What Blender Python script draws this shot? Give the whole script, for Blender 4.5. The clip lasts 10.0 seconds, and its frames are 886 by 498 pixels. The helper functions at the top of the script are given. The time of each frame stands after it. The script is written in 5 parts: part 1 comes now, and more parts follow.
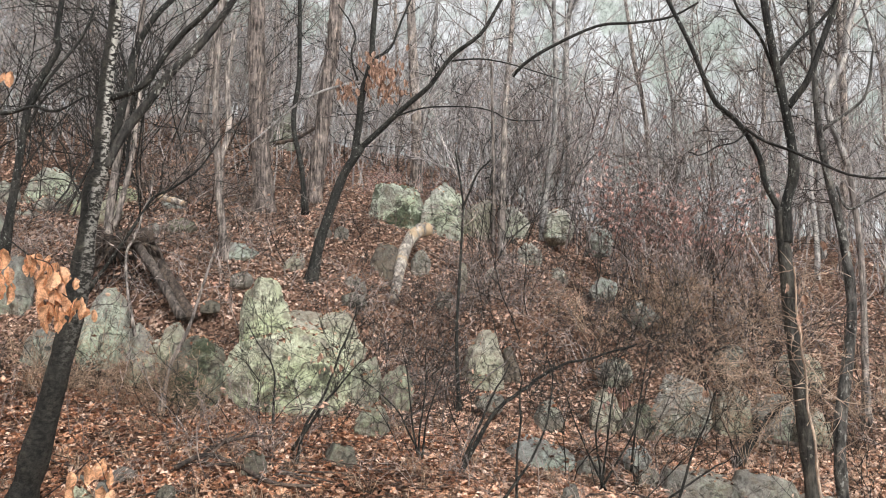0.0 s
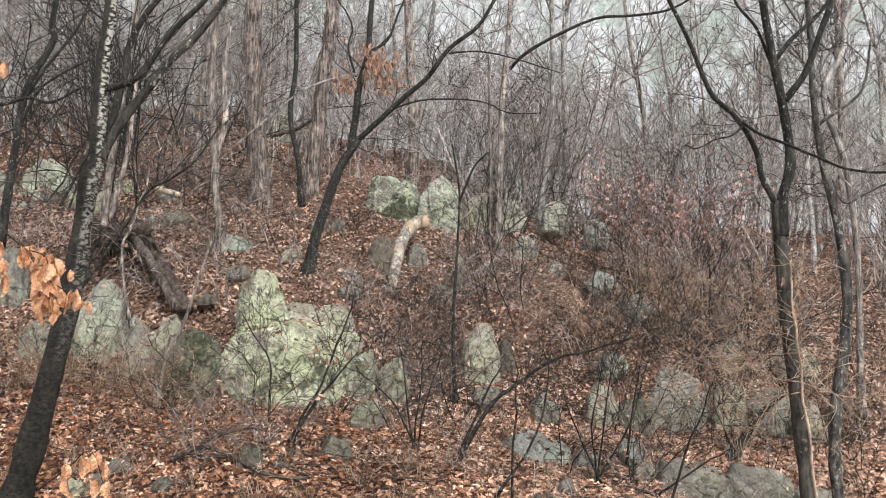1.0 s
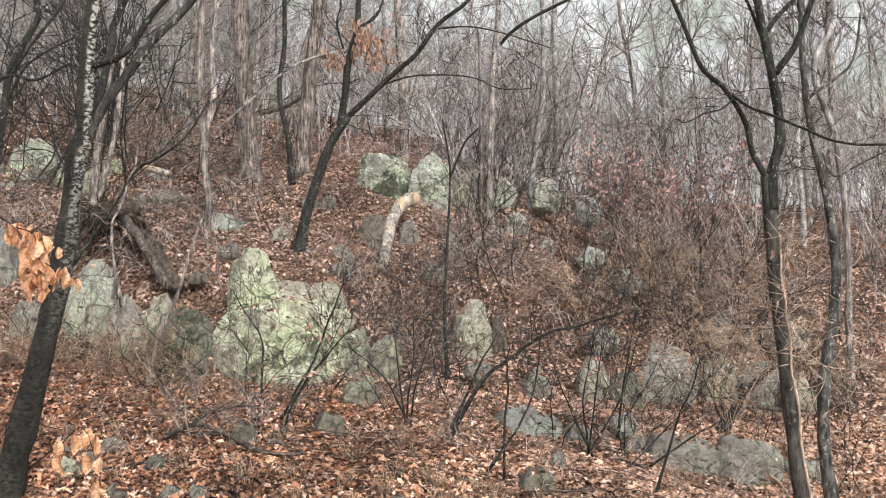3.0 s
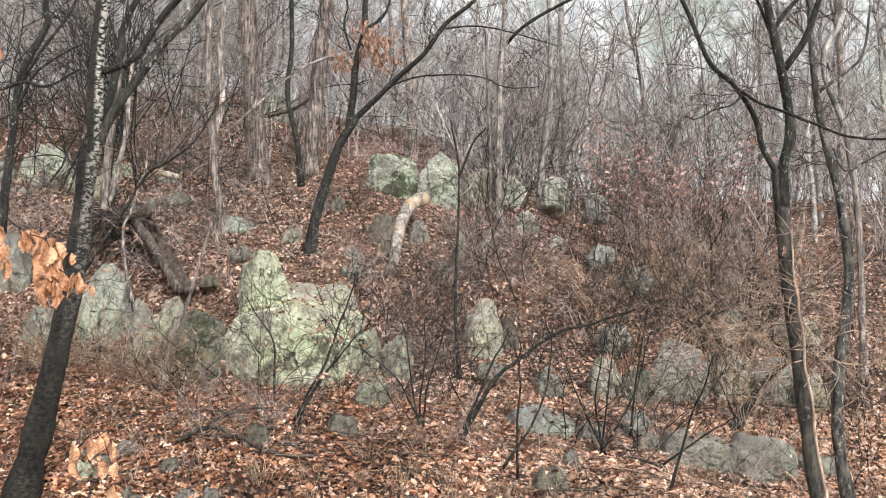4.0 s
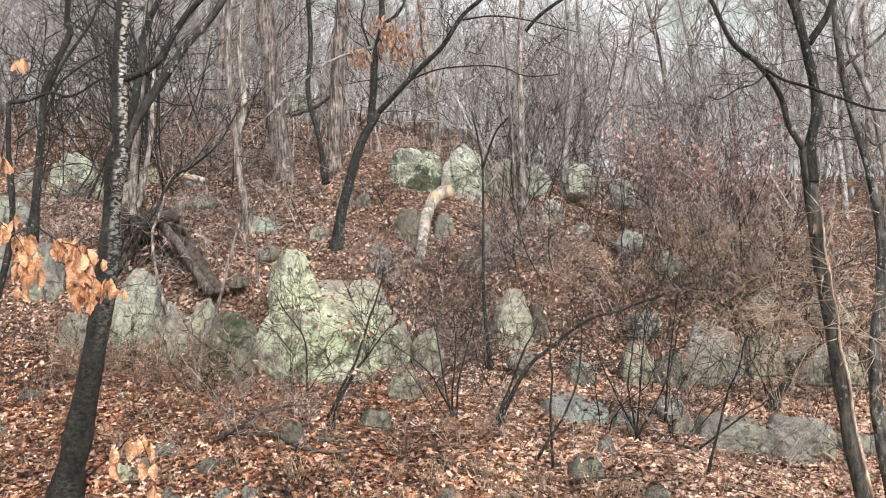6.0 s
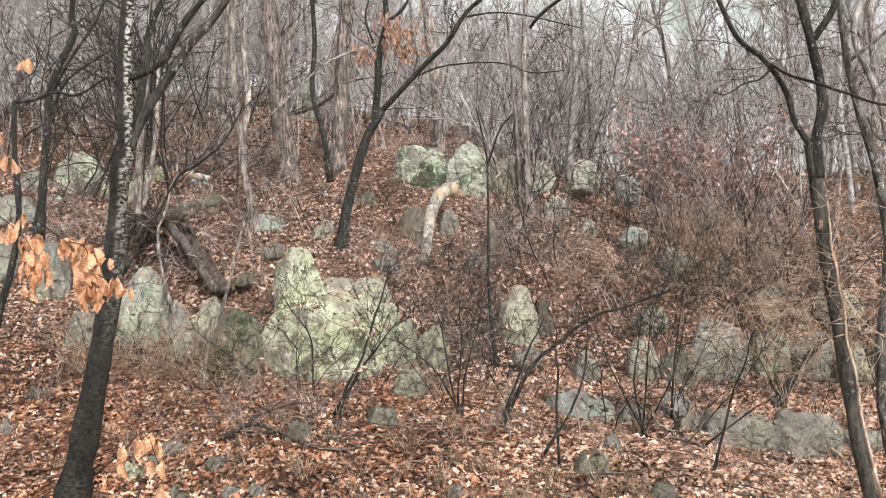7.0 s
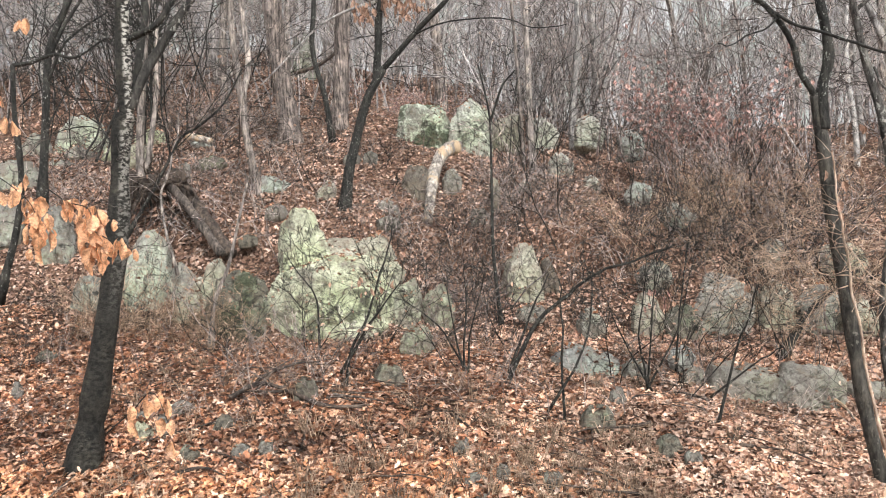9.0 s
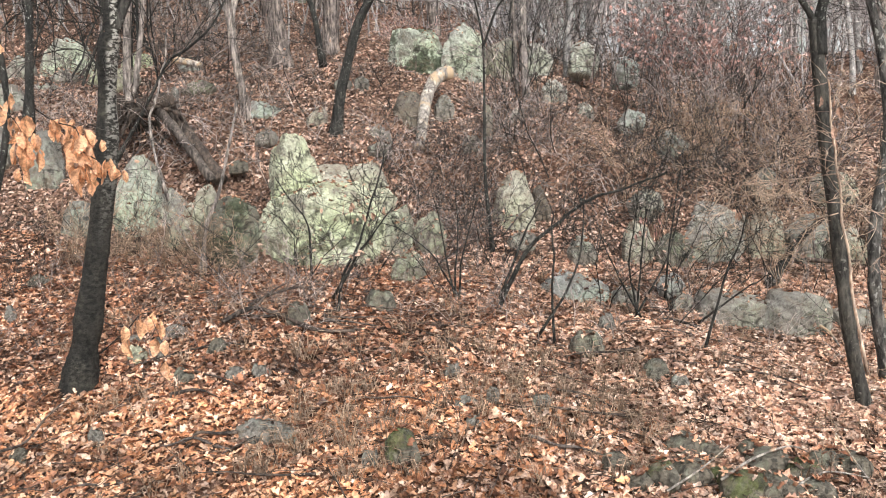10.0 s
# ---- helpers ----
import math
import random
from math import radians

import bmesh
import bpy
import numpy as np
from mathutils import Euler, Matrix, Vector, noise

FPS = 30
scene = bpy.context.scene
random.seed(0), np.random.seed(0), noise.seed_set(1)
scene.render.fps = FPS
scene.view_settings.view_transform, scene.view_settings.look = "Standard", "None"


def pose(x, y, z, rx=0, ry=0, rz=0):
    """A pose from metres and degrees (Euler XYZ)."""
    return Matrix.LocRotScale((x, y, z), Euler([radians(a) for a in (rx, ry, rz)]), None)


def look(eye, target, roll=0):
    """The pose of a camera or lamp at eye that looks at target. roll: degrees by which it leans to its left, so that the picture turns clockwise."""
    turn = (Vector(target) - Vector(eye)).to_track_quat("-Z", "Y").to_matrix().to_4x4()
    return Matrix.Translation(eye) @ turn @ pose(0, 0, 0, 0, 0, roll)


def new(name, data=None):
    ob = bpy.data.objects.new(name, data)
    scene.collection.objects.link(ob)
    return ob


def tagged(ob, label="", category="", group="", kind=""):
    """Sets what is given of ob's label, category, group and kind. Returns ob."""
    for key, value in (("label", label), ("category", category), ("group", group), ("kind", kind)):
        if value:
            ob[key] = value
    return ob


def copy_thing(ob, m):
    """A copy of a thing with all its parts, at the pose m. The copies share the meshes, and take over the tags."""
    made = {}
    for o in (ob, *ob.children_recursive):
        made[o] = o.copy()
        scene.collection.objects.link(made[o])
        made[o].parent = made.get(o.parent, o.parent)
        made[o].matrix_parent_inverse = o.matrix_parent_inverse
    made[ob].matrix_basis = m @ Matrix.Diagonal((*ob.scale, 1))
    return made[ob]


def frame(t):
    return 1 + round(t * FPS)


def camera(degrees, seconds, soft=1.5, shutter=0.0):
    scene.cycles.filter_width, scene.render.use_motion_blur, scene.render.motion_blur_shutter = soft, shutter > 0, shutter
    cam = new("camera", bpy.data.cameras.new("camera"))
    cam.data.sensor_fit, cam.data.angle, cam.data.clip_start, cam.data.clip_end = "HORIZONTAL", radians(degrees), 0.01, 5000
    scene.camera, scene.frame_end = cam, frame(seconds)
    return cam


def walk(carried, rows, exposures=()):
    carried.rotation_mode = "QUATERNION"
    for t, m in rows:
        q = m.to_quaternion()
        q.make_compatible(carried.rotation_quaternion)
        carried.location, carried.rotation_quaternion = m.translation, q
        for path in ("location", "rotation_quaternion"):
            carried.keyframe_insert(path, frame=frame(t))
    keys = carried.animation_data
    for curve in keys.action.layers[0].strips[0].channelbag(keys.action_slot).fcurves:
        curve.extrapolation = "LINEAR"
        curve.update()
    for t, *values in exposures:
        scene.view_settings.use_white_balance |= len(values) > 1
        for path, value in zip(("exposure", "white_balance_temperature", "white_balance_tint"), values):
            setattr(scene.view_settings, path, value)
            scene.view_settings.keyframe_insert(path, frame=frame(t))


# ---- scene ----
cam = camera(55.0, 10.0, soft=1.05)
ROWS = [
    (0.0, 0.0000, 0.0000, 1.6000, 97.000, -1.500, 0.000),
    (0.5, 0.0078, -0.0009, 1.6000, 96.832, -1.499, -0.019),
    (1.0, 0.0064, 0.0056, 1.6014, 96.517, -1.633, -0.219),
    (1.5, 0.0055, 0.0138, 1.5899, 96.126, -1.783, -0.525),
    (2.0, 0.0116, 0.0203, 1.5856, 95.714, -1.800, -0.823),
    (2.5, 0.0178, 0.0167, 1.5802, 95.162, -1.367, -0.926),
    (4.0, 0.0066, 0.0071, 1.5929, 94.979, -0.438, -0.035),
    (4.5, 0.0039, 0.0063, 1.5933, 95.162, 0.199, 0.516),
    (5.0, 0.0064, 0.0036, 1.5973, 94.997, 0.861, 1.044),
    (5.5, 0.0075, 0.0067, 1.5898, 94.704, 1.377, 1.549),
    (7.0, 0.0018, 0.0040, 1.5923, 94.305, 1.952, 2.265),
    (7.5, -0.0003, 0.0066, 1.5940, 94.248, 2.030, 2.264),
    (8.0, 0.0045, 0.0083, 1.5885, 94.188, 2.171, 2.351),
    (8.5, 0.0057, 0.0067, 1.5813, 93.233, 2.581, 2.506),
    (9.0, 0.0026, 0.0115, 1.5727, 91.621, 2.808, 2.583),
    (9.5, 0.0004, 0.0177, 1.5478, 89.165, 2.850, 2.413),
    (10.0, -0.0008, 0.0171, 1.5376, 86.848, 2.521, 2.023),
]
walk(cam, [(t, pose(x, y, z, rx, ry, rz)) for t, x, y, z, rx, ry, rz in ROWS], [(0.0, 0.60), (2.5, 0.76), (5.0, 0.88), (10.0, 0.93)])

# ---- sky: an overcast winter day ----
world = bpy.data.worlds.new("overcast_sky")
scene.world = world
world.use_nodes = True
wt = world.node_tree
sky = wt.nodes.new("ShaderNodeTexSky")
sky.sky_type = "NISHITA"
sky.sun_disc = False
sky.sun_elevation = radians(38)
sky.sun_rotation = radians(150)
sky.air_density, sky.dust_density = 1.0, 4.0
grey = wt.nodes.new("ShaderNodeHueSaturation")
grey.inputs["Saturation"].default_value = 0.18
wt.links.new(sky.outputs["Color"], grey.inputs["Color"])
wt.links.new(grey.outputs["Color"], wt.nodes["Background"].inputs["Color"])
wt.nodes["Background"].inputs["Strength"].default_value = 0.125
sun = new("sun", bpy.data.lights.new("sun", "SUN"))
sun.data.energy, sun.data.angle, sun.data.color = 1.5, radians(16), (1.0, 0.97, 0.93)
sun.matrix_world = look((6, -14, 18), (0, 8, 0))


# ---- materials ----
def shader(name, rough=0.8, spec=0.3):
    m = bpy.data.materials.new(name)
    m.use_nodes = True
    b = m.node_tree.nodes["Principled BSDF"]
    b.inputs["Roughness"].default_value = rough
    b.inputs["Specular IOR Level"].default_value = spec
    return m, m.node_tree, b


def node(tree_, kind, **inputs):
    n = tree_.nodes.new(kind)
    for k, v in inputs.items():
        n.inputs[k.replace("_", " ")].default_value = v
    return n


def ramp(tree_, fac, stops):
    r = tree_.nodes.new("ShaderNodeValToRGB")
    e = r.color_ramp.elements
    while len(e) < len(stops):
        e.new(0.5)
    for el, (pos, col) in zip(e, stops):
        el.position, el.color = pos, (*col, 1)
    tree_.links.new(fac, r.inputs["Fac"])
    return r.outputs["Color"]


def coords(tree_, stretch=(1, 1, 1), kind="Object"):
    tc = tree_.nodes.new("ShaderNodeTexCoord")
    mp = tree_.nodes.new("ShaderNodeMapping")
    mp.inputs["Scale"].default_value = stretch
    tree_.links.new(tc.outputs[kind], mp.inputs["Vector"])
    return mp.outputs["Vector"]


def noise_of(tree_, vec, scale, detail=6.0, rough=0.6):
    n = node(tree_, "ShaderNodeTexNoise", Scale=scale, Detail=detail, Roughness=rough)
    tree_.links.new(vec, n.inputs["Vector"])
    return n.outputs["Fac"]


def mixed(tree_, fac, a, b, mode="MIX"):
    n = tree_.nodes.new("ShaderNodeMix")
    n.data_type, n.blend_type = "RGBA", mode
    for sock, v in ((n.inputs[0], fac), (n.inputs[6], a), (n.inputs[7], b)):
        if hasattr(v, "links"):
            tree_.links.new(v, sock)
        elif isinstance(v, tuple):
            sock.default_value = (*v, 1)
        else:
            sock.default_value = v
    return n.outputs[2]


def bumped(tree_, b, height, strength=0.5, distance=0.02):
    n = node(tree_, "ShaderNodeBump", Strength=strength, Distance=distance)
    tree_.links.new(height, n.inputs["Height"])
    tree_.links.new(n.outputs["Normal"], b.inputs["Normal"])


def bark(name, dark, pale, stretch=(1, 1, 0.15), scale=30, patch=None, patch_cut=0.6, patch_stretch=(3, 3, 18), patch_scale=1.5, patch_low=(-9, -8), vary=0.0, rough=0.7, side=False):
    m, t, b = shader(name, rough, 0.55 if rough < 0.5 else 0.3)
    fib = noise_of(t, coords(t, stretch), scale, 8, 0.7)
    big = noise_of(t, coords(t), 4.0, 5, 0.65)
    col = ramp(t, fib, [(0.40, dark), (0.5, tuple(0.5 * (p + q) for p, q in zip(dark, pale))), (0.60, pale)])
    col = mixed(t, ramp(t, big, [(0.5, (0, 0, 0)), (0.72, (0.55, 0.55, 0.55))]), col, tuple(min(0.7, c * 1.25) for c in pale))
    mott = noise_of(t, coords(t, (1, 1, 0.55)), 7.0, 7, 0.7)
    col = mixed(t, 1.0, col, ramp(t, mott, [(0.36, (0.45, 0.45, 0.45)), (0.5, (0.95, 0.95, 0.95)), (0.66, (1.7, 1.66, 1.55))]), "MULTIPLY")
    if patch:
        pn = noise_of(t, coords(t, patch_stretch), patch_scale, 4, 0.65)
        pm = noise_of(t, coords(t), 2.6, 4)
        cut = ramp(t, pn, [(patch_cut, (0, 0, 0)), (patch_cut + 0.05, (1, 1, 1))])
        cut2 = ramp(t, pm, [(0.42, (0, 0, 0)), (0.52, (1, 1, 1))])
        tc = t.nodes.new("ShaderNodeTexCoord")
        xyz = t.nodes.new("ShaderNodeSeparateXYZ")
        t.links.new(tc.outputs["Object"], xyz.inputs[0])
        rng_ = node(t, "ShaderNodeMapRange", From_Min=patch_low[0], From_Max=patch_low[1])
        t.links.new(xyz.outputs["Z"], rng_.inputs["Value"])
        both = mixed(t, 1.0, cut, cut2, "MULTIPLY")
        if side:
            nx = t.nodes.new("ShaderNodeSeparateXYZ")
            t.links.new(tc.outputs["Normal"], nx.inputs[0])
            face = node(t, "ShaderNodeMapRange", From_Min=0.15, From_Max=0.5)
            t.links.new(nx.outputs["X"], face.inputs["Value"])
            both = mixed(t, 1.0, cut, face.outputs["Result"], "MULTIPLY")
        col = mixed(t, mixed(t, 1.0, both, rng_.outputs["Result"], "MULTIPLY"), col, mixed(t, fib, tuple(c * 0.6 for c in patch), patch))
    if vary:
        oi = t.nodes.new("ShaderNodeObjectInfo")
        lo, hi = 1 - vary, 1 + vary
        k = ramp(t, oi.outputs["Random"], [(0.0, (lo, lo * 0.97, lo * 0.95)), (0.55, (1, 1, 1)), (1.0, (hi, hi, hi))])
        col = mixed(t, 1.0, col, k, "MULTIPLY")
    t.links.new(col, b.inputs["Base Color"])
    bumped(t, b, fib, 1.0, 0.03)
    return m


def node_vec(t, v):
    n = node(t, "ShaderNodeTexNoise", Scale=3.0, Detail=4.0)
    t.links.new(v, n.inputs["Vector"])
    return n.outputs["Color"]


def stone(name, base, lichen, moss, amount=0.5, moss_amount=0.35, flute=0.0):
    """Weathered rock: mottled grain, crusts and spots of lichen, dark moss, rain streaks, hairline cracks."""
    m, t, b = shader(name, 0.75, 0.3)
    v = coords(t)
    wv = mixed(t, 0.25, v, node_vec(t, v))
    fine = noise_of(t, v, 30, 8, 0.75)
    mid = noise_of(t, wv, 2.6, 9, 0.68)
    soft = noise_of(t, v, 1.1, 4, 0.55)
    big = noise_of(t, wv, 1.5, 8, 0.66)
    streak = noise_of(t, coords(t, (5, 5, 0.6)), 1.6, 6, 0.6)
    col = ramp(t, fine, [(0.28, tuple(c * 0.5 for c in base)), (0.52, base), (0.78, tuple(min(1, c * 1.3) for c in base))])
    col = mixed(t, ramp(t, soft, [(0.4, (0, 0, 0)), (0.62, (0.6, 0.6, 0.6))]), col, mixed(t, 0.5, col, (0.3, 0.24, 0.17)))
    lo = 0.62 - 0.3 * amount
    lic = ramp(t, mid, [(lo, (0, 0, 0)), (lo + 0.07, (0.8, 0.8, 0.8)), (lo + 0.2, (1, 1, 1))])
    tint = mixed(t, ramp(t, soft, [(0.42, (0, 0, 0)), (0.6, (1, 1, 1))]), lichen, (lichen[0] * 0.9, lichen[1] * 0.97, lichen[2] * 0.82))
    col = mixed(t, lic, col, mixed(t, ramp(t, fine, [(0.36, (0, 0, 0)), (0.6, (1, 1, 1))]), mixed(t, 0.4, tint, base), tint))
    vo = node(t, "ShaderNodeTexVoronoi", Scale=9.0)
    t.links.new(wv, vo.inputs["Vector"])
    spot = mixed(t, 1.0, ramp(t, vo.outputs["Distance"], [(0.2, (0.8, 0.8, 0.8)), (0.3, (0, 0, 0))]), ramp(t, mid, [(0.46, (0, 0, 0)), (0.56, (1, 1, 1))]), "MULTIPLY")
    col = mixed(t, spot, col, tuple(min(0.68, c * 1.22) for c in lichen))
    col = mixed(t, ramp(t, streak, [(0.52 - flute, (0, 0, 0)), (0.7 - flute, (0.6, 0.6, 0.6))]), col, mixed(t, 0.7, col, (0.075, 0.065, 0.05)))
    cut = 0.66 - 0.32 * moss_amount
    col = mixed(t, ramp(t, big, [(cut, (0, 0, 0)), (cut + 0.05, (0.85, 0.85, 0.85)), (cut + 0.14, (0.95, 0.95, 0.95))]), col, mixed(t, ramp(t, fine, [(0.4, (0, 0, 0)), (0.68, (1, 1, 1))]), moss, tuple(c * 2.8 for c in moss)))
    ve = t.nodes.new("ShaderNodeTexVoronoi")
    ve.feature = "DISTANCE_TO_EDGE"
    ve.inputs["Scale"].default_value = 1.15
    t.links.new(wv, ve.inputs["Vector"])
    crack = mixed(t, 1.0, ramp(t, ve.outputs["Distance"], [(0.0, (0.9, 0.9, 0.9)), (0.018, (0, 0, 0))]), ramp(t, soft, [(0.48, (0, 0, 0)), (0.56, (1, 1, 1))]), "MULTIPLY")
    col = mixed(t, crack, col, (0.03, 0.027, 0.022))
    col = mixed(t, ramp(t, noise_of(t, wv, 9, 7, 0.75), [(0.38, (0.9, 0.9, 0.9)), (0.47, (0, 0, 0))]), col, tuple(c * 0.28 for c in base))
    col = mixed(t, ramp(t, noise_of(t, coords(t, (1, 1, 1.6)), 3.6, 7, 0.7), [(0.39, (0.85, 0.85, 0.85)), (0.47, (0, 0, 0))]), col, mixed(t, 0.55, col, (0.17, 0.13, 0.09)))
    t.links.new(col, b.inputs["Base Color"])
    bumped(t, b, mixed(t, 0.45, fine, mid), 1.0, 0.06)
    return m


def litter(name, stops, rough=0.5, thin=0.0, sat=0.93):
    m, t, b = shader(name, rough, 0.45)
    g = t.nodes.new("ShaderNodeNewGeometry")
    col = ramp(t, g.outputs["Random Per Island"], stops)
    v = noise_of(t, coords(t), 45, 4)
    col = mixed(t, ramp(t, v, [(0.35, (0.75, 0.75, 0.75)), (0.6, (0, 0, 0))]), col, mixed(t, 0.6, col, (0.05, 0.025, 0.015)))
    c = noise_of(t, coords(t), 5.5, 3, 0.6)
    col = mixed(t, 1.0, col, ramp(t, c, [(0.38, (0.6, 0.57, 0.55)), (0.5, (1.08, 1.08, 1.08)), (0.62, (1.42, 1.42, 1.4))]), "MULTIPLY")
    # Broad brighter patches put the sheen of wet leaves into the colour.
    w = noise_of(t, coords(t), 0.9, 5, 0.65)
    col = mixed(t, 1.0, col, ramp(t, w, [(0.36, (0.5, 0.47, 0.46)), (0.48, (1.04, 1.04, 1.04)), (0.62, (1.32, 1.31, 1.3))]), "MULTIPLY")
    hs = node(t, "ShaderNodeHueSaturation", Saturation=sat)
    t.links.new(col, hs.inputs["Color"])
    col = hs.outputs["Color"]
    t.links.new(col, b.inputs["Base Color"])
    if thin:
        tr = t.nodes.new("ShaderNodeBsdfTranslucent")
        mx = node(t, "ShaderNodeMixShader", Fac=thin)
        t.links.new(col, tr.inputs["Color"])
        t.links.new(b.outputs[0], mx.inputs[1])
        t.links.new(tr.outputs[0], mx.inputs[2])
        t.links.new(mx.outputs[0], t.nodes["Material Output"].inputs[0])
    return m


LEAF_STOPS = [(0.0, (0.05, 0.028, 0.02)), (0.22, (0.155, 0.066, 0.038)), (0.42, (0.27, 0.112, 0.056)), (0.62, (0.43, 0.205, 0.11)), (0.83, (0.56, 0.335, 0.215)), (1.0, (0.71, 0.53, 0.425))]
M_LITTER = litter("wet_leaf_litter", LEAF_STOPS, 0.42, sat=0.96)
# Both near mixes are lighter to hold the wet sheen in their colour.
M_LITTER_SHEEN = litter("sheen_lightened_leaf_litter", [(0.0, (0.10, 0.052, 0.036)), (0.16, (0.25, 0.112, 0.062)), (0.36, (0.43, 0.20, 0.105)), (0.58, (0.56, 0.295, 0.165)), (0.8, (0.64, 0.40, 0.26)), (1.0, (0.68, 0.50, 0.39))], 0.45, sat=1.02)
M_LITTER_PALE = litter("pale_leaf_litter", [(0.0, (0.15, 0.085, 0.06)), (0.16, (0.32, 0.17, 0.112)), (0.36, (0.49, 0.275, 0.175)), (0.58, (0.60, 0.37, 0.25)), (0.8, (0.66, 0.46, 0.35)), (1.0, (0.69, 0.53, 0.43))], 0.45, sat=0.93)
M_LITTER_OLD = litter("old_leaf_litter", [(0.0, (0.07, 0.048, 0.04)), (0.2, (0.20, 0.118, 0.088)), (0.4, (0.38, 0.215, 0.15)), (0.62, (0.53, 0.335, 0.24)), (0.82, (0.55, 0.38, 0.29)), (1.0, (0.64, 0.50, 0.42))], 0.5, sat=0.92)
M_BEECH = litter("dry_beech_leaf", [(0.0, (0.56, 0.26, 0.13)), (0.3, (0.74, 0.40, 0.21)), (0.65, (0.82, 0.54, 0.34)), (1.0, (0.86, 0.68, 0.50))], 0.45, 0.35)
M_REDLEAF = litter("rust_red_leaf", [(0.0, (0.46, 0.22, 0.18)), (0.5, (0.62, 0.36, 0.30)), (1.0, (0.72, 0.52, 0.47))], 0.6, 0.35, 0.85)
M_RUST = litter("rust_oak_leaf", [(0.0, (0.32, 0.18, 0.12)), (0.5, (0.50, 0.32, 0.23)), (1.0, (0.62, 0.46, 0.36))], 0.6, 0.35)


def soil_material():
    m, t, b = shader("humus_soil", 0.9, 0.2)
    v = coords(t)
    f, g = noise_of(t, v, 22, 8, 0.7), noise_of(t, v, 1.6, 4)
    col = ramp(t, f, [(0.3, (0.035, 0.02, 0.013)), (0.6, (0.13, 0.06, 0.035)), (0.8, (0.22, 0.125, 0.08))])
    col = mixed(t, g, col, mixed(t, 0.5, col, (0.09, 0.055, 0.035)))
    vo = node(t, "ShaderNodeTexVoronoi", Scale=26.0, Randomness=1.0)
    t.links.new(v, vo.inputs["Vector"])
    flecks = ramp(t, vo.outputs["Color"], [(0.2, (0.045, 0.028, 0.021)), (0.5, (0.165, 0.096, 0.068)), (0.8, (0.33, 0.215, 0.16))])
    col = mixed(t, ramp(t, f, [(0.36, (0, 0, 0)), (0.44, (0.9, 0.9, 0.9))]), col, flecks)
    t.links.new(col, b.inputs["Base Color"])
    bumped(t, b, f, 1.0, 0.05)
    return m


M_SOIL = soil_material()
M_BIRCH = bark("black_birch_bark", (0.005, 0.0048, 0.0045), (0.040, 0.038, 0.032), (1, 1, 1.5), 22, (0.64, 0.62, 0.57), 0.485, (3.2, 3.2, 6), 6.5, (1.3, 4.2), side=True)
M_OAK = bark("dark_wet_bark", (0.0055, 0.0055, 0.005), (0.038, 0.037, 0.033), (1, 1, 0.3), 30, (0.34, 0.35, 0.32), 0.6, (1, 1, 0.7), 38)
M_DARKGREY = bark("dark_grey_bark", (0.010, 0.0095, 0.009), (0.058, 0.055, 0.05), (1, 1, 0.3), 26, (0.42, 0.42, 0.38), 0.575, (1, 1, 0.7), 30)
M_LEAN = bark("grey_mottled_bark", (0.018, 0.017, 0.016), (0.12, 0.115, 0.107), (1, 1, 0.3), 24, (0.40, 0.40, 0.37), 0.57, (1, 1, 0.6), 26)
M_NEARTWIG = bark("dark_brown_twig", (0.022, 0.019, 0.018), (0.13, 0.112, 0.105), (1, 1, 0.3), 16, vary=0.3)
M_FOOT = bark("grey_brown_damp_bark", (0.013, 0.0125, 0.011), (0.078, 0.073, 0.064), (1, 1, 0.25), 26, (0.24, 0.23, 0.2), 0.6, (1, 1, 1.0), 22)
# M_SHAG to M_TWIGGREY: bark tones lightened to carry mist over distant wood.
M_SHAG = bark("shaggy_brown_bark", (0.022, 0.018, 0.016), (0.29, 0.243, 0.222), (1, 1, 0.09), 26)
M_GREYBARK = bark("pale_grey_and_misted_bark", (0.19, 0.182, 0.178), (0.42, 0.405, 0.395), (1, 1, 0.2), 20, vary=0.3)
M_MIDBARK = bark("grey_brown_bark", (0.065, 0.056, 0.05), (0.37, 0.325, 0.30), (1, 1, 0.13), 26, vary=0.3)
M_TWIG = bark("red_brown_twig", (0.08, 0.067, 0.063), (0.40, 0.338, 0.315), (1, 1, 0.3), 12, vary=0.5, rough=0.42)
M_TWIGMID = bark("brown_twig", (0.13, 0.11, 0.106), (0.44, 0.38, 0.365), (1, 1, 0.3), 12, vary=0.75, rough=0.42)
M_TWIGGREY = bark("misted_grey_twig", (0.26, 0.243, 0.243), (0.48, 0.445, 0.44), (1, 1, 0.3), 12, vary=0.3, rough=0.42)
M_TAN = bark("tan_dry_twig", (0.24, 0.165, 0.115), (0.54, 0.41, 0.31), (1, 1, 0.3), 12, vary=0.4)
M_VINE = bark("pale_tan_vine_bark", (0.30, 0.21, 0.155), (0.60, 0.465, 0.37), (1, 1, 0.3), 14)
M_DEAD = bark("weathered_dead_wood", (0.17, 0.15, 0.135), (0.47, 0.43, 0.385), (1, 1, 0.12), 18, (0.60, 0.45, 0.30), 0.52, (1, 1, 0.6), 2.5)
M_WETLOG = bark("wet_grey_log", (0.025, 0.021, 0.019), (0.15, 0.125, 0.11), (1, 1, 0.12), 16)
M_ROTTEN = bark("rotten_dark_wood", (0.025, 0.02, 0.018), (0.11, 0.085, 0.07), (1, 1, 0.15), 16)
M_ROCK = stone("lichen_green_rock", (0.28, 0.27, 0.22), (0.60, 0.63, 0.47), (0.045, 0.047, 0.03), 0.76, 0.35)
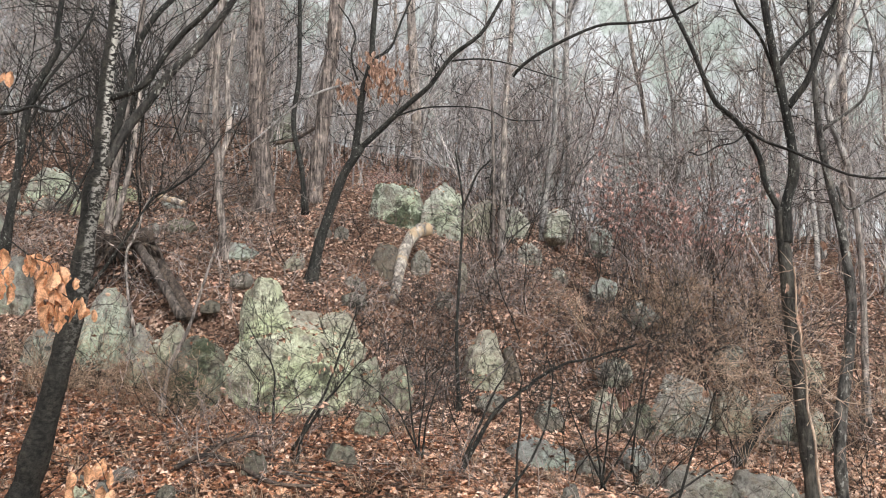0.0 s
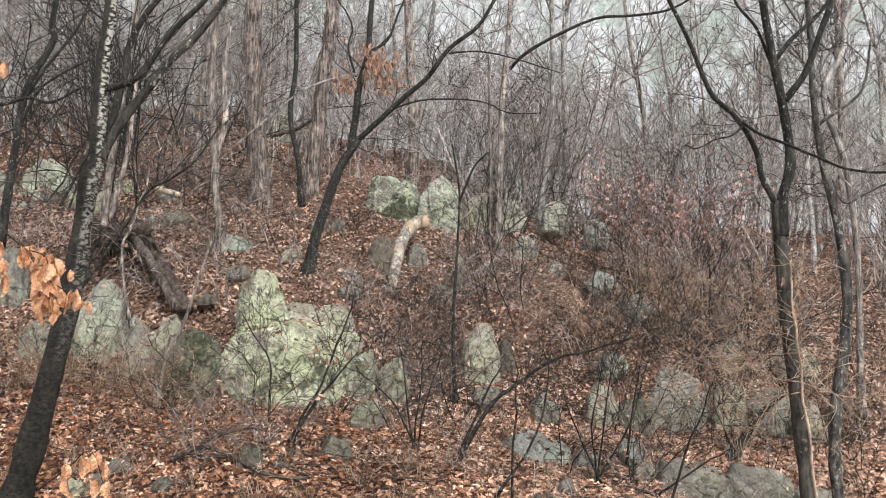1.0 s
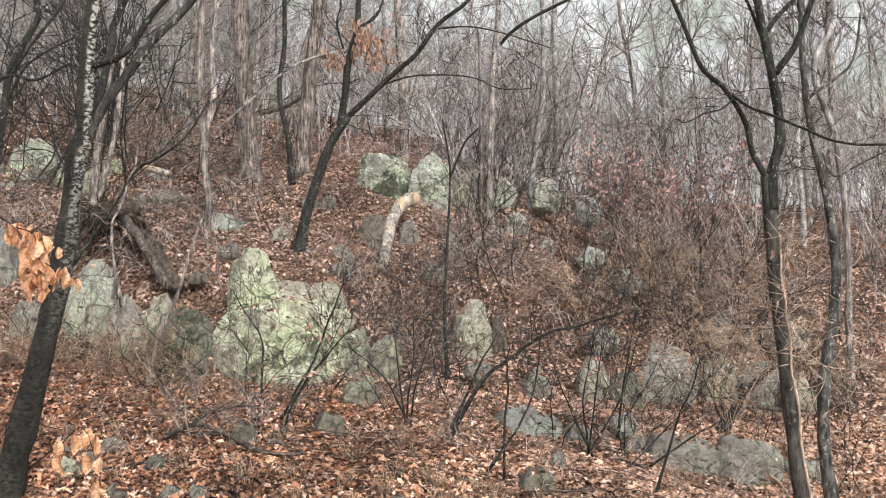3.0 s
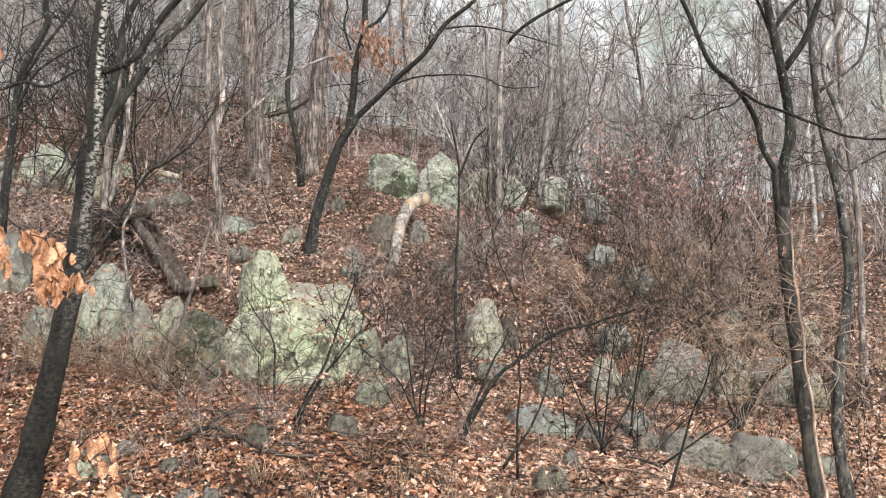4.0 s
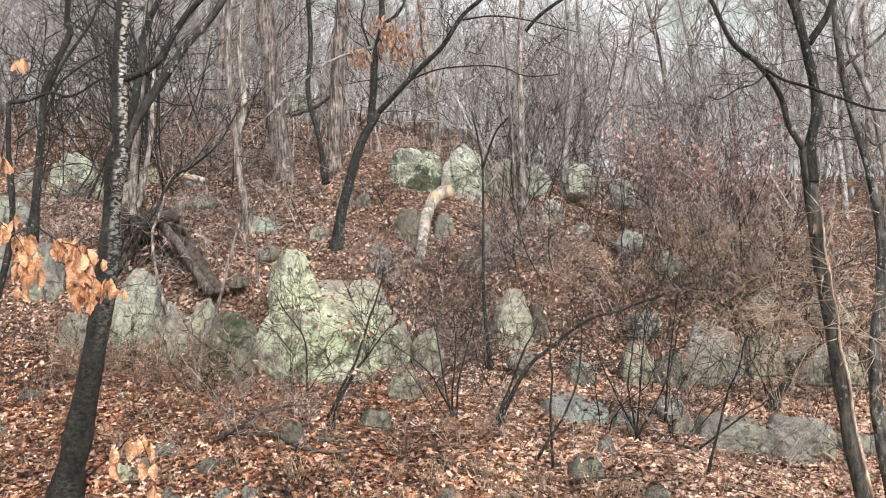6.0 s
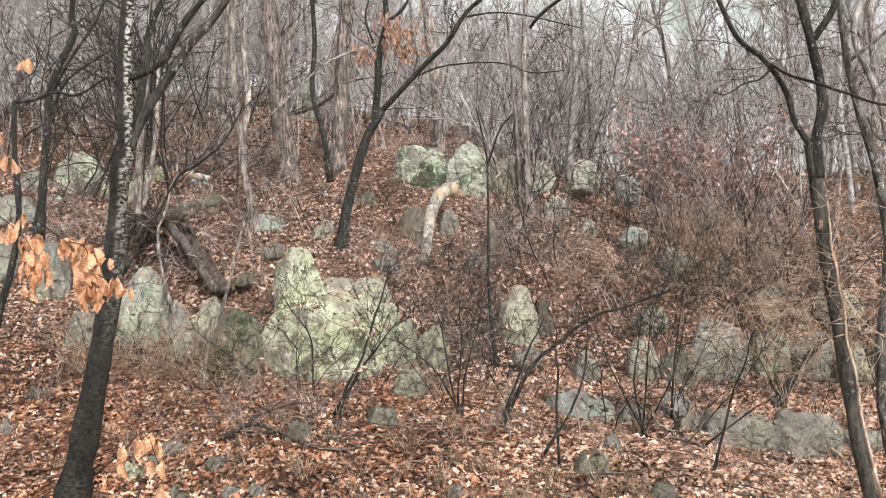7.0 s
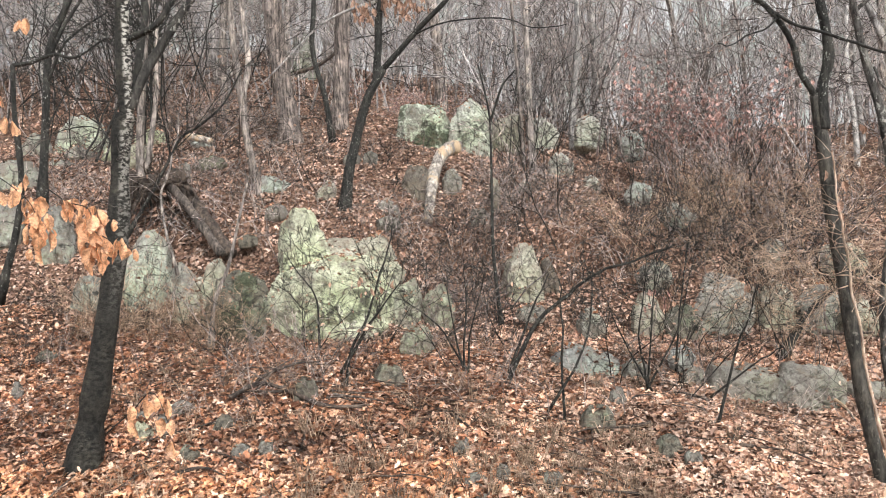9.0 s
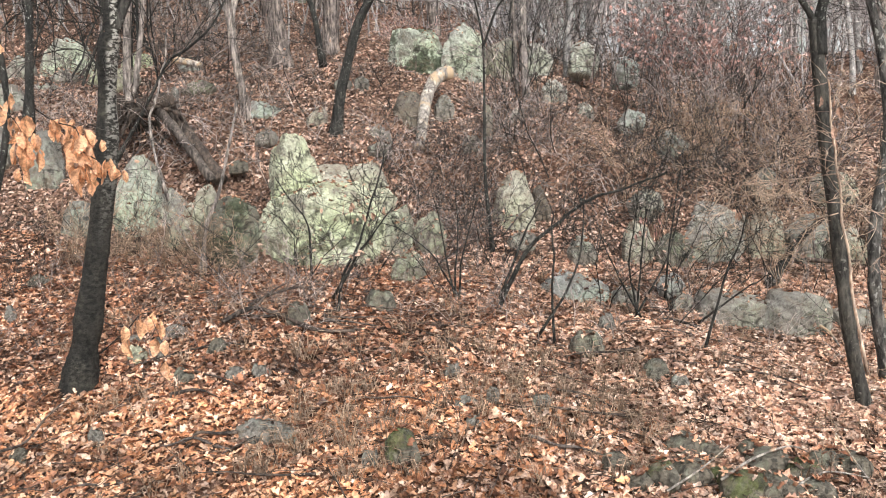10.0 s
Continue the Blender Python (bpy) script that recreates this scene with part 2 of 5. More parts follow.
M_FLUTED = stone("fluted_pale_rock", (0.28, 0.275, 0.23), (0.45, 0.48, 0.37), (0.05, 0.055, 0.035), 0.6, 0.3, 0.06)
M_ROCKTOP = stone("moss_patched_rock", (0.26, 0.265, 0.225), (0.50, 0.55, 0.46), (0.02, 0.027, 0.013), 0.66, 0.5)
M_ROCKMOSS = stone("mossy_rock", (0.135, 0.135, 0.115), (0.29, 0.315, 0.245), (0.03, 0.037, 0.02), 0.42, 0.5)
M_ROCKGREY = stone("grey_ledge_rock", (0.22, 0.217, 0.20), (0.38, 0.395, 0.355), (0.05, 0.055, 0.04), 0.45, 0.22)
M_WALL = stone("dark_grey_ledge_rock", (0.245, 0.236, 0.212), (0.345, 0.338, 0.302), (0.05, 0.05, 0.038), 0.5, 0.18)
M_ROCKDARK = stone("dark_brown_rock", (0.13, 0.115, 0.10), (0.2, 0.2, 0.17), (0.05, 0.045, 0.03), 0.3, 0.3)
M_MOSSY = stone("green_mossy_stone", (0.17, 0.165, 0.14), (0.28, 0.29, 0.22), (0.055, 0.065, 0.02), 0.4, 0.75)
M_HEAP = stone("dark_wet_stone", (0.14, 0.135, 0.115), (0.26, 0.265, 0.205), (0.035, 0.042, 0.02), 0.45, 0.4)
M_MINT = stone("mint_grey_rock", (0.33, 0.335, 0.30), (0.52, 0.555, 0.475), (0.035, 0.04, 0.024), 0.66, 0.26)
M_PALE = stone("pale_broken_rock", (0.36, 0.35, 0.325), (0.54, 0.545, 0.50), (0.08, 0.078, 0.06), 0.6, 0.15)
M_SMOOTH = stone("smooth_grey_rock", (0.34, 0.328, 0.30), (0.43, 0.42, 0.38), (0.07, 0.066, 0.052), 0.45, 0.12)
M_SLAB = stone("blue_grey_slab", (0.33, 0.35, 0.34), (0.43, 0.465, 0.45), (0.06, 0.065, 0.05), 0.5, 0.12)
M_ROCKWARM = stone("tan_grey_rock", (0.31, 0.29, 0.24), (0.47, 0.455, 0.385), (0.06, 0.056, 0.042), 0.6, 0.2)


# ---- mesh helpers ----
def mesh_of(name, verts, quads, tris=None, smooth=True):
    """A mesh from arrays of corners and faces."""
    me = bpy.data.meshes.new(name)
    verts = np.asarray(verts, np.float32)
    parts_ = [(np.asarray(f, np.int32), k) for f, k in ((quads, 4), (tris, 3)) if f is not None and len(f)]
    loops = np.concatenate([f.ravel() for f, k in parts_])
    counts = np.concatenate([np.full(len(f), k, np.int32) for f, k in parts_])
    me.vertices.add(len(verts))
    me.vertices.foreach_set("co", verts.ravel())
    me.loops.add(len(loops))
    me.loops.foreach_set("vertex_index", loops)
    me.polygons.add(len(counts))
    me.polygons.foreach_set("loop_start", np.concatenate([[0], np.cumsum(counts)[:-1]]).astype(np.int32))
    me.polygons.foreach_set("use_smooth", np.full(len(counts), smooth))
    me.update(calc_edges=True)
    return me


def part(name, me, material, parent=None, label=""):
    ob = new(name, me)
    if not me.materials:
        me.materials.append(material)
    ob.parent = parent
    if label:
        ob["label"] = label
    return ob


def smooth_path(pts, per=4):
    p = np.array(pts, float)
    if len(p) < 3:
        return p
    q = np.vstack([2 * p[0] - p[1], p, 2 * p[-1] - p[-2]])
    out = []
    for i in range(1, len(q) - 2):
        for s in np.linspace(0, 1, per, endpoint=False):
            a, b, c, d = q[i - 1:i + 3]
            out.append(0.5 * (2 * b + (c - a) * s + (2 * a - 5 * b + 4 * c - d) * s * s + (3 * b - a - 3 * c + d) * s ** 3))
    return np.array(out + [p[-1]])


class Tubes:
    """Gathers tapered tubes into one mesh."""

    def __init__(self):
        self.v, self.f, self.t, self.n = [], [], [], 0

    def add(self, pts, radii, sides=4, rough=0.0, rng=None, caps=True):
        p = np.asarray(pts, float)
        d = np.gradient(p, axis=0)
        d /= np.linalg.norm(d, axis=1)[:, None] + 1e-9
        ref = np.array((0.3, 0.9, 0.2)) if abs(d[0] @ np.array((0.3, 0.9, 0.2))) < 0.85 else np.array((1.0, 0, 0))
        a = np.cross(d, ref)
        a /= np.linalg.norm(a, axis=1)[:, None] + 1e-9
        b = np.cross(d, a)
        ang = np.linspace(0, 2 * np.pi, sides, endpoint=False)
        r = np.asarray(radii, float)[:, None] * np.ones(sides)
        if rough:
            r = r * (1 + rng.uniform(-rough, rough, r.shape))
        ring = p[:, None] + r[..., None] * (np.cos(ang)[None, :, None] * a[:, None] + np.sin(ang)[None, :, None] * b[:, None])
        k, n = len(p), self.n
        i = np.arange(k - 1)[:, None] * sides
        j = np.arange(sides)
        jn = (j + 1) % sides
        self.v.append(ring.reshape(-1, 3))
        self.f.append(np.stack([i + j, i + jn, i + sides + jn, i + sides + j], -1).reshape(-1, 4) + n)
        if not caps:
            self.n += k * sides
            return
        self.v.append(p[[0, -1]])
        c0, c1 = n + k * sides, n + k * sides + 1
        self.t.append(np.stack([n + jn, n + j, np.full(sides, c0)], -1))
        self.t.append(np.stack([n + (k - 1) * sides + j, n + (k - 1) * sides + jn, np.full(sides, c1)], -1))
        self.n += k * sides + 2

    def mesh(self, name, origin=(0, 0, 0)):
        return mesh_of(name, np.vstack(self.v) - np.array(origin), np.vstack(self.f), np.vstack(self.t) if self.t else None)


def unit(v):
    return v / (np.linalg.norm(v) + 1e-9)


def grow(tubes, p0, way, length, r, depth, rng, kids=4, up=0.15, wander=0.22, sides=3, tip=0.0018):
    """A twig that wanders and forks."""
    n = 5 if depth else 3
    p, d, pts = np.array(p0, float), unit(np.array(way, float)), [np.array(p0, float)]
    for _ in range(n):
        d = unit(d + rng.normal(0, wander, 3) + (0, 0, up * 0.3))
        p = p + d * length / n
        pts.append(p)
    tubes.add(pts, np.linspace(max(r, tip), max(r * 0.35, tip), n + 1), sides, caps=False)
    if depth:
        for _ in range(kids):
            s = rng.uniform(0.2, 0.95) * n
            i = min(int(s), n - 1)
            q = pts[i] + (pts[i + 1] - pts[i]) * (s - i)
            axis = unit(pts[i + 1] - pts[i])
            side = unit(np.cross(axis, rng.normal(0, 1, 3)))
            a = rng.uniform(0.4, 1.0)
            grow(tubes, q, axis * math.cos(a) + side * math.sin(a), length * rng.uniform(0.28, 0.6), r * 0.55, depth - 1, rng, kids, up, wander, sides, tip)


def thing(name, at, label, category, group="", kind=""):
    e = new(name)
    e.location = at
    e.empty_display_size = 0.1
    return tagged(e, label, category, group, kind)


def tree(name, label, limbs, material, seed, twig_material=None, per_metre=2.0, twig=0.8, group="", category="tree", depth=1, kids=4):
    """limbs: (name, points, first radius, last radius). The first is the trunk; twigs sprout from all others and its upper half."""
    rng = np.random.default_rng(seed)
    base = np.array(limbs[0][1][0], float)
    root = thing(name, base, label, category, group)
    for k, (nm, pts, r0, r1, *own) in enumerate(limbs):
        twigs = Tubes()
        near = r0 > 0.03 and base[1] < 9
        p = smooth_path(pts, 14 if near else 4)
        s = np.concatenate([[0], np.cumsum(np.linalg.norm(np.diff(p, axis=0), axis=1))])
        f = s / s[-1]
        rad = r0 + (r1 - r0) * f
        if r0 < 0.03:
            p = p + np.cumsum(rng.normal(0, 0.016 if category == "sapling" else 0.0055, p.shape), axis=0) * np.linspace(0, 1, len(p))[:, None]
        if near:
            wob = np.interp(s, np.arange(0, s[-1] + 0.4, 0.22), rng.normal(0, 1, len(np.arange(0, s[-1] + 0.4, 0.22))))
            rad = rad * (1 + 0.07 * wob)
        if k == 0:
            rad = rad * (1 + (0.4 if r0 > 0.03 else 0.1) * np.exp(-s / (1.8 * r0)))
            down = p[0] - unit(p[1] - p[0]) * 0.25
            p, rad, f = np.vstack([down, p]), np.concatenate([[rad[0] * 1.1], rad]), np.concatenate([[0], f])
        t = Tubes()
        t.add(p, rad, 20 if near else 10 if r0 > 0.05 else 6, 0.035 if near else 0.06, rng)
        limb = part(nm, t.mesh(nm, base), own[0] if own else material, root)
        for _ in range(int(s[-1] * per_metre)):
            g = rng.uniform(0.45 if k == 0 else 0.15, 1.0)
            i = min(int(np.searchsorted(f, g)), len(p) - 1)
            axis = unit(p[i] - p[i - 1])
            side = unit(np.cross(axis, rng.normal(0, 1, 3)))
            grow(twigs, p[i], axis * 0.6 + side, twig * rng.uniform(0.5, 1.3), min(0.011 if base[1] > 9 else 0.0055, rad[i] * 0.35), depth, rng, kids, wander=0.34, tip=0.0009 + 0.0002 * base[1])
        if twigs.n:
            tagged(part("twig_spray", twigs.mesh("twig_spray", base), twig_material or material, limb), kind="stuff")
    return root


ICO = {}


def ico(level):
    if level not in ICO:
        bm = bmesh.new()
        bmesh.ops.create_icosphere(bm, subdivisions=level, radius=1)
        bm.verts.ensure_lookup_table()
        ICO[level] = (np.array([v.co for v in bm.verts]), np.array([[v.index for v in f.verts] for f in bm.faces]))
        bm.free()
    return ICO[level]


ROCKS, FEET = [], []


def rock(at, w, h, material, seed, label, deep=0.8, sink=0.35, square=0.42, facets=9, lean=0.0, turn=0.0, level=4, name="boulder", category="rock", group="", planes=(), joints=3, corners=True):
    """A blocky stone: flat faces with worn edges, stepped joints and a weathered skin.
    at: the middle of its visible front; w, h: its visible width and height; deep: thickness as a share of the width; planes: further flat faces (normal, reach)."""
    rng = np.random.default_rng(seed)
    level = 6 if level == 4 and w * h > 0.9 else 5 if level == 4 and w * h > 0.12 else level
    if level == 3:
        at, h, level = (at[0], at[1], at[2] + h * 0.04), h * 1.08, 4
    d, tri = ico(level)
    cut = [((rng.uniform(-0.22, 0.22), -1, rng.uniform(0.08, 0.42)), 0.88), ((rng.uniform(-0.2, 0.2), 1, 0.1), 1.0), ((-1, rng.uniform(-0.5, 0.2), rng.uniform(0, 0.35)), 0.95),
           ((1, rng.uniform(-0.5, 0.2), rng.uniform(0, 0.35)), 0.95), ((rng.uniform(-0.35, 0.35), rng.uniform(-0.35, 0.1), 1), 0.95), ((0, 0, -1), 1.0)]
    cut += [(unit(rng.normal(0, 1, 3) * (1, 0.8, 0.9)), rng.uniform(0.92, 1.2)) for _ in range(facets)]
    for sx in (-1, 1) if corners else ():
        cut.append(((sx * rng.uniform(0.45, 1.0), rng.uniform(-0.5, 0.1), rng.uniform(0.5, 1.0)), rng.uniform(0.78, 1.05)))
    cut += list(planes)
    sharp = float(np.clip(9 / square, 10, 36))

    def reach(way):
        return sum((np.maximum(way @ unit(np.array(n, float)), 0) / k) ** sharp for n, k in cut) ** (-1 / sharp)

    chips = unit_rows(rng.normal(0, 1, (34, 3)))
    cut += [(n, k * rng.uniform(0.86, 0.985)) for n, k in zip(chips, reach(chips))]
    sharp *= 1.6
    v = d * reach(d)[:, None]
    v = (v - (v.max(0) + v.min(0)) / 2) / ((v.max(0) - v.min(0)) / 2)
    size = np.array((w / 2, w * deep / 2, h * (1 + sink) / 2))
    v = v * size
    amp = min(w, h)
    off = Vector(rng.uniform(-50, 50, 3))
    out = unit_rows(v / size ** 1.3)
    push = np.zeros(len(v))
    for _ in range(joints):
        n = unit(rng.normal(0, 1, 3) * (1.2, 0.5, 1))
        wob = np.array([noise.noise(Vector(p) * (2.2 / amp) + off) for p in v]) * 0.07 * amp
        push -= rng.uniform(0.02, 0.05) / (1 + np.exp(-np.clip((v @ n + wob - rng.uniform(-0.35, 0.35) * amp) / (0.012 * amp), -30, 30)))
    for i, p in enumerate(v):
        q = Vector(p) * (1.6 / amp) + off
        push[i] += 0.035 * noise.fractal(q, 0.9, 2.1, 3) + 0.028 * noise.fractal(q * 4.0, 0.6, 2.2, 5)
    v = v + out * (push * amp)[:, None]
    m = Matrix.Translation((at[0], at[1] + w * deep * 0.35, at[2] - h * sink / 2)) @ pose(0, 0, 0, 0, lean, turn)
    ob = new(name, mesh_of(name, v, None, tri, False))
    ob.data.materials.append(material)
    ob.matrix_world = m
    ROCKS.append((v @ np.array(m.to_3x3()).T + np.array(m.translation), tri))
    FEET.append((at[0], at[1] + w * deep * 0.35, w * (0.43 if w > 0.5 else 0.34), w * deep * (0.4 if w > 0.5 else 0.3)))
    return tagged(ob, label, category, group)


def unit_rows(v):
    return v / (np.linalg.norm(v, axis=1)[:, None] + 1e-9)


# ---- ground ----
LINE_Y = [-40, -3, 0, 3, 5, 6, 7.6, 8.7, 10.5, 12, 13, 14, 14.6, 15, 18, 22, 30, 36, 300]
LINE_X = [-8, -2, -0.5, 1.5, 4, 10]
LINE_Z = [
    [0, 0, 0, -0.2, -0.6, -0.55, 0.03, 0.4, 0.95, 1.45, 1.9, 2.7, 3.2, 3.45, 4.8, 6.6, 9.8, 11.2, 11.5],
    [0, 0, 0, -0.2, -0.65, -0.63, -0.08, 0.32, 0.58, 0.62, 1.3, 2.5, 2.85, 3.1, 4.5, 5.9, 8.6, 9.8, 10],
    [0, 0, 0, -0.2, -0.7, -0.68, -0.14, 0.2, 0.45, 0.55, 0.75, 1.15, 1.5, 2.3, 4.2, 5.6, 8.2, 9.2, 9.5],
    [0, 0, 0, -0.2, -0.75, -0.74, -0.27, 0.0, 0.1, 0.38, 0.6, 0.95, 1.2, 2.2, 3.9, 5.0, 7.4, 8.3, 8.5],
    [0, 0, 0, -0.2, -0.8, -0.78, -0.48, -0.47, -0.45, 0.2, 0.38, 0.72, 1.1, 1.75, 2.9, 4.2, 6.4, 7.2, 7.5],
    [0, 0, -0.05, -0.3, -0.85, -0.84, -0.7, -0.65, -0.6, -0.1, 0.15, 0.6, 0.9, 1.4, 2.6, 3.8, 6.0, 6.8, 7.0],
]


def height(x, y, bumps=True):
    x, y = np.asarray(x, float), np.asarray(y, float)
    cols = np.array([np.interp(y, LINE_Y, z) for z in LINE_Z])
    k = np.clip(np.searchsorted(LINE_X, x) - 1, 0, len(LINE_X) - 2)
    xs = np.array(LINE_X)
    s = np.clip((x - xs[k]) / (xs[k + 1] - xs[k]), 0, 1)
    s = s * s * (3 - 2 * s)
    i = np.arange(x.size).reshape(x.shape)
    c = cols.reshape(len(LINE_X), -1)
    z = c[k.ravel(), i.ravel()] * (1 - s.ravel()) + c[k.ravel() + 1, i.ravel()] * s.ravel()
    z = z.reshape(x.shape)
    if bumps:
        z = z + 0.05 * np.sin(1.9 * x + 0.7 * y) * np.sin(1.3 * y - 0.5 * x + 1) + 0.025 * np.sin(5.1 * x + 1.1 * y + 2) * np.sin(4.3 * y + 0.6)
    return z


def ground_at(x, y):
    return float(height(np.array([x]), np.array([y]))[0])


gx = np.concatenate([np.linspace(-300, -30, 12), np.linspace(-28, -11, 30), np.linspace(-10.8, 10.8, 200), np.linspace(11, 28, 30), np.linspace(30, 300, 12)])
gy = np.concatenate([np.linspace(-120, -4, 12), np.linspace(-3, 4, 12), np.linspace(4.2, 20, 190), np.linspace(20.5, 40, 50), np.linspace(45, 400, 20)])
GX, GY = np.meshgrid(gx, gy)
rg = np.random.default_rng(3)
GZ = height(GX, GY) + rg.normal(0, 0.008, GX.shape)
ii = np.arange(GX.size).reshape(GX.shape)
quads = np.stack([ii[:-1, :-1], ii[:-1, 1:], ii[1:, 1:], ii[1:, :-1]], -1).reshape(-1, 4)
ground = part("ground", mesh_of("ground", np.stack([GX, GY, GZ], -1).reshape(-1, 3), quads), M_SOIL)
tagged(ground, "sloping woodland ground of dark brown humus", "ground", kind="structure")


# ---- distance: glowing backdrop of a pale misty hillside behind the trees ----
def backdrop():
    n, r = 48, 85.0
    a = np.linspace(radians(-25), radians(205), n)
    lo = np.stack([r * np.cos(a), 10 + r * np.sin(a), np.full(n, -5.0)], -1)
    hi = lo + (0, 0, 75)
    i = np.arange(n - 1)
    me = mesh_of("backdrop", np.vstack([lo, hi]), np.stack([i + 1, i, i + n, i + n + 1], -1))
    m = bpy.data.materials.new("glowing_misty_distance")
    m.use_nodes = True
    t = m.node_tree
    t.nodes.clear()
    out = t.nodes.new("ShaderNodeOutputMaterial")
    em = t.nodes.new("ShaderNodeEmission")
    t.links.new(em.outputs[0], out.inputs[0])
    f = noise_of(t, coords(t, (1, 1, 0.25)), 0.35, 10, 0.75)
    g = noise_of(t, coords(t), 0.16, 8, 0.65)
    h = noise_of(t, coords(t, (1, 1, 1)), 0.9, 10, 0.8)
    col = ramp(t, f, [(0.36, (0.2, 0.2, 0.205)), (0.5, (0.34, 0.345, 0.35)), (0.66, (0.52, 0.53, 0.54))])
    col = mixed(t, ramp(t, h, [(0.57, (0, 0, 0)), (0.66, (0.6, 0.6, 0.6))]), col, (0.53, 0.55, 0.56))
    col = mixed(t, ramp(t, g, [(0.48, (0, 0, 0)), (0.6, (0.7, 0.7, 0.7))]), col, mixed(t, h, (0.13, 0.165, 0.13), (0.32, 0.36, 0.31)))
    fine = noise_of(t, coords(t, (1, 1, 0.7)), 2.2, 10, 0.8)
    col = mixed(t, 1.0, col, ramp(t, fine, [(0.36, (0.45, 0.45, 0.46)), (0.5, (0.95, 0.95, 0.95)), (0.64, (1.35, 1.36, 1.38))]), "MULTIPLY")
    # The sheet lights itself; haze and bright gaps are painted into its colour.
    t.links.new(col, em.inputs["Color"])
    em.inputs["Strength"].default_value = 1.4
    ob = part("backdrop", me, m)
    tagged(ob, "glowing backdrop painted as a pale grey misty wooded hillside", "distance", kind="structure")


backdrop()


# ---- fallen leaves ----
OVAL = ((0, 0.33, 0.7, 1.0), (0, 0.27, 0.22, 0))
RAGGED = ((0, 0.28, 0.5, 0.74, 1.0), (0, 0.29, 0.15, 0.25, 0))
LOBED = ((0, 0.22, 0.36, 0.52, 0.66, 0.82, 1.0), (0, 0.17, 0.11, 0.30, 0.17, 0.25, 0))
BEECH = ((0, 0.14, 0.3, 0.5, 0.7, 0.87, 1.0), (0, 0.14, 0.22, 0.25, 0.21, 0.11, 0))


def leaf_cloud(pos, size, yaw, tilt, rng, fold=0.9, outline=OVAL, wave=1.0):
    """Corners and faces of many small folded leaves: a midrib and two sides."""
    n = len(pos)
    s, w = np.array(outline[0]), np.array(outline[1])
    k = len(s)
    loc = np.zeros((n, k + 2 * (k - 2), 3))
    bow = rng.uniform(-0.6, 0.9, n)[:, None]
    fo = rng.uniform(-0.3, fold, n)
    loc[:, :k, 0] = s - 0.5
    loc[:, :k, 2] = bow * (s - 0.5) ** 2
    wid0 = rng.uniform(0.75, 1.25, n)
    for side, sg in enumerate((1, -1)):
        for i in range(1, k - 1):
            j = k + side * (k - 2) + i - 1
            wid = w[i] * wid0 * rng.uniform(1 - 0.25 * wave, 1 + 0.25 * wave, n)
            loc[:, j, 0] = s[i] - 0.5 + rng.uniform(-0.05, 0.05, n) * wave
            loc[:, j, 1] = sg * wid
            loc[:, j, 2] = loc[:, i, 2] + fo * wid * 1.4 + rng.uniform(-0.05, 0.06, n) * wave
    loc *= size[:, None, None]
    cy, sy, ct, st = np.cos(yaw), np.sin(yaw), np.cos(tilt[:, 0]), np.sin(tilt[:, 0])
    cr, sr = np.cos(tilt[:, 1]), np.sin(tilt[:, 1])
    x, y, z = loc[..., 0], loc[..., 1], loc[..., 2]
    y, z = y * cr[:, None] - z * sr[:, None], y * sr[:, None] + z * cr[:, None]
    x, z = x * ct[:, None] - z * st[:, None], x * st[:, None] + z * ct[:, None]
    x, y = x * cy[:, None] - y * sy[:, None], x * sy[:, None] + y * cy[:, None]
    v = np.stack([x, y, z], -1) + pos[:, None]
    o = (np.arange(n) * loc.shape[1])[:, None]
    L, R = k, k + k - 2
    t3 = [(0, 1, L), (k - 2, k - 1, L + k - 3), (1, 0, R), (k - 1, k - 2, R + k - 3)]
    q4 = [(i, i + 1, L + i, L + i - 1) for i in range(1, k - 2)] + [(i + 1, i, R + i - 1, R + i) for i in range(1, k - 2)]
    return v.reshape(-1, 3), np.concatenate([o + np.array(q) for q in q4]), np.concatenate([o + np.array(q) for q in t3])


def litter_zone(x0, x1, y0, y1, per_m2, smin, smax, seed, outline=OVAL, material=None, wide=1.2, fade=(0.0, 0.0)):
    rng = np.random.default_rng(seed)
    n = int((x1 - x0) * (y1 - y0) * per_m2)
    x, y = rng.uniform(x0, x1, n), rng.uniform(y0, y1, n)
    keep = np.abs(x) < 0.62 * y + wide
    patch = np.sin(1.7 * x + 0.4 * y) * np.sin(1.1 * y - 0.8 * x) + 0.6 * np.sin(4 * x + 1) * np.sin(3.3 * y)
    keep &= rng.uniform(-3.2, 0.3, n) < patch
    for edge, dist in zip(fade, (x - x0, x1 - x)):
        if edge:
            keep &= rng.uniform(0, 1, n) < dist / edge
    for cx, cy, rx, ry in FEET:
        keep &= ((x - cx) / rx) ** 2 + ((y - cy) / ry) ** 2 > 1
    x, y = x[keep], y[keep]
    n = len(x)
    slope = np.arctan((height(x, y + 0.1) - height(x, y - 0.1)) / 0.2)
    pos = np.stack([x, y, height(x, y) + 0.012 + rng.exponential(0.015, n)], -1)
    yaw = rng.uniform(0, 2 * np.pi, n)
    tilt = np.stack([np.sin(yaw) * slope * 0.9 + rng.normal(0, 0.34, n), np.cos(yaw) * slope * 0.9 + rng.normal(0, 0.34, n)], -1)
    v, q, t = leaf_cloud(pos, rng.uniform(smin, smax, n), yaw, tilt, rng, outline=outline)
    ob = part("fallen_leaves", mesh_of("fallen_leaves", v, q, t, False), material or M_LITTER)
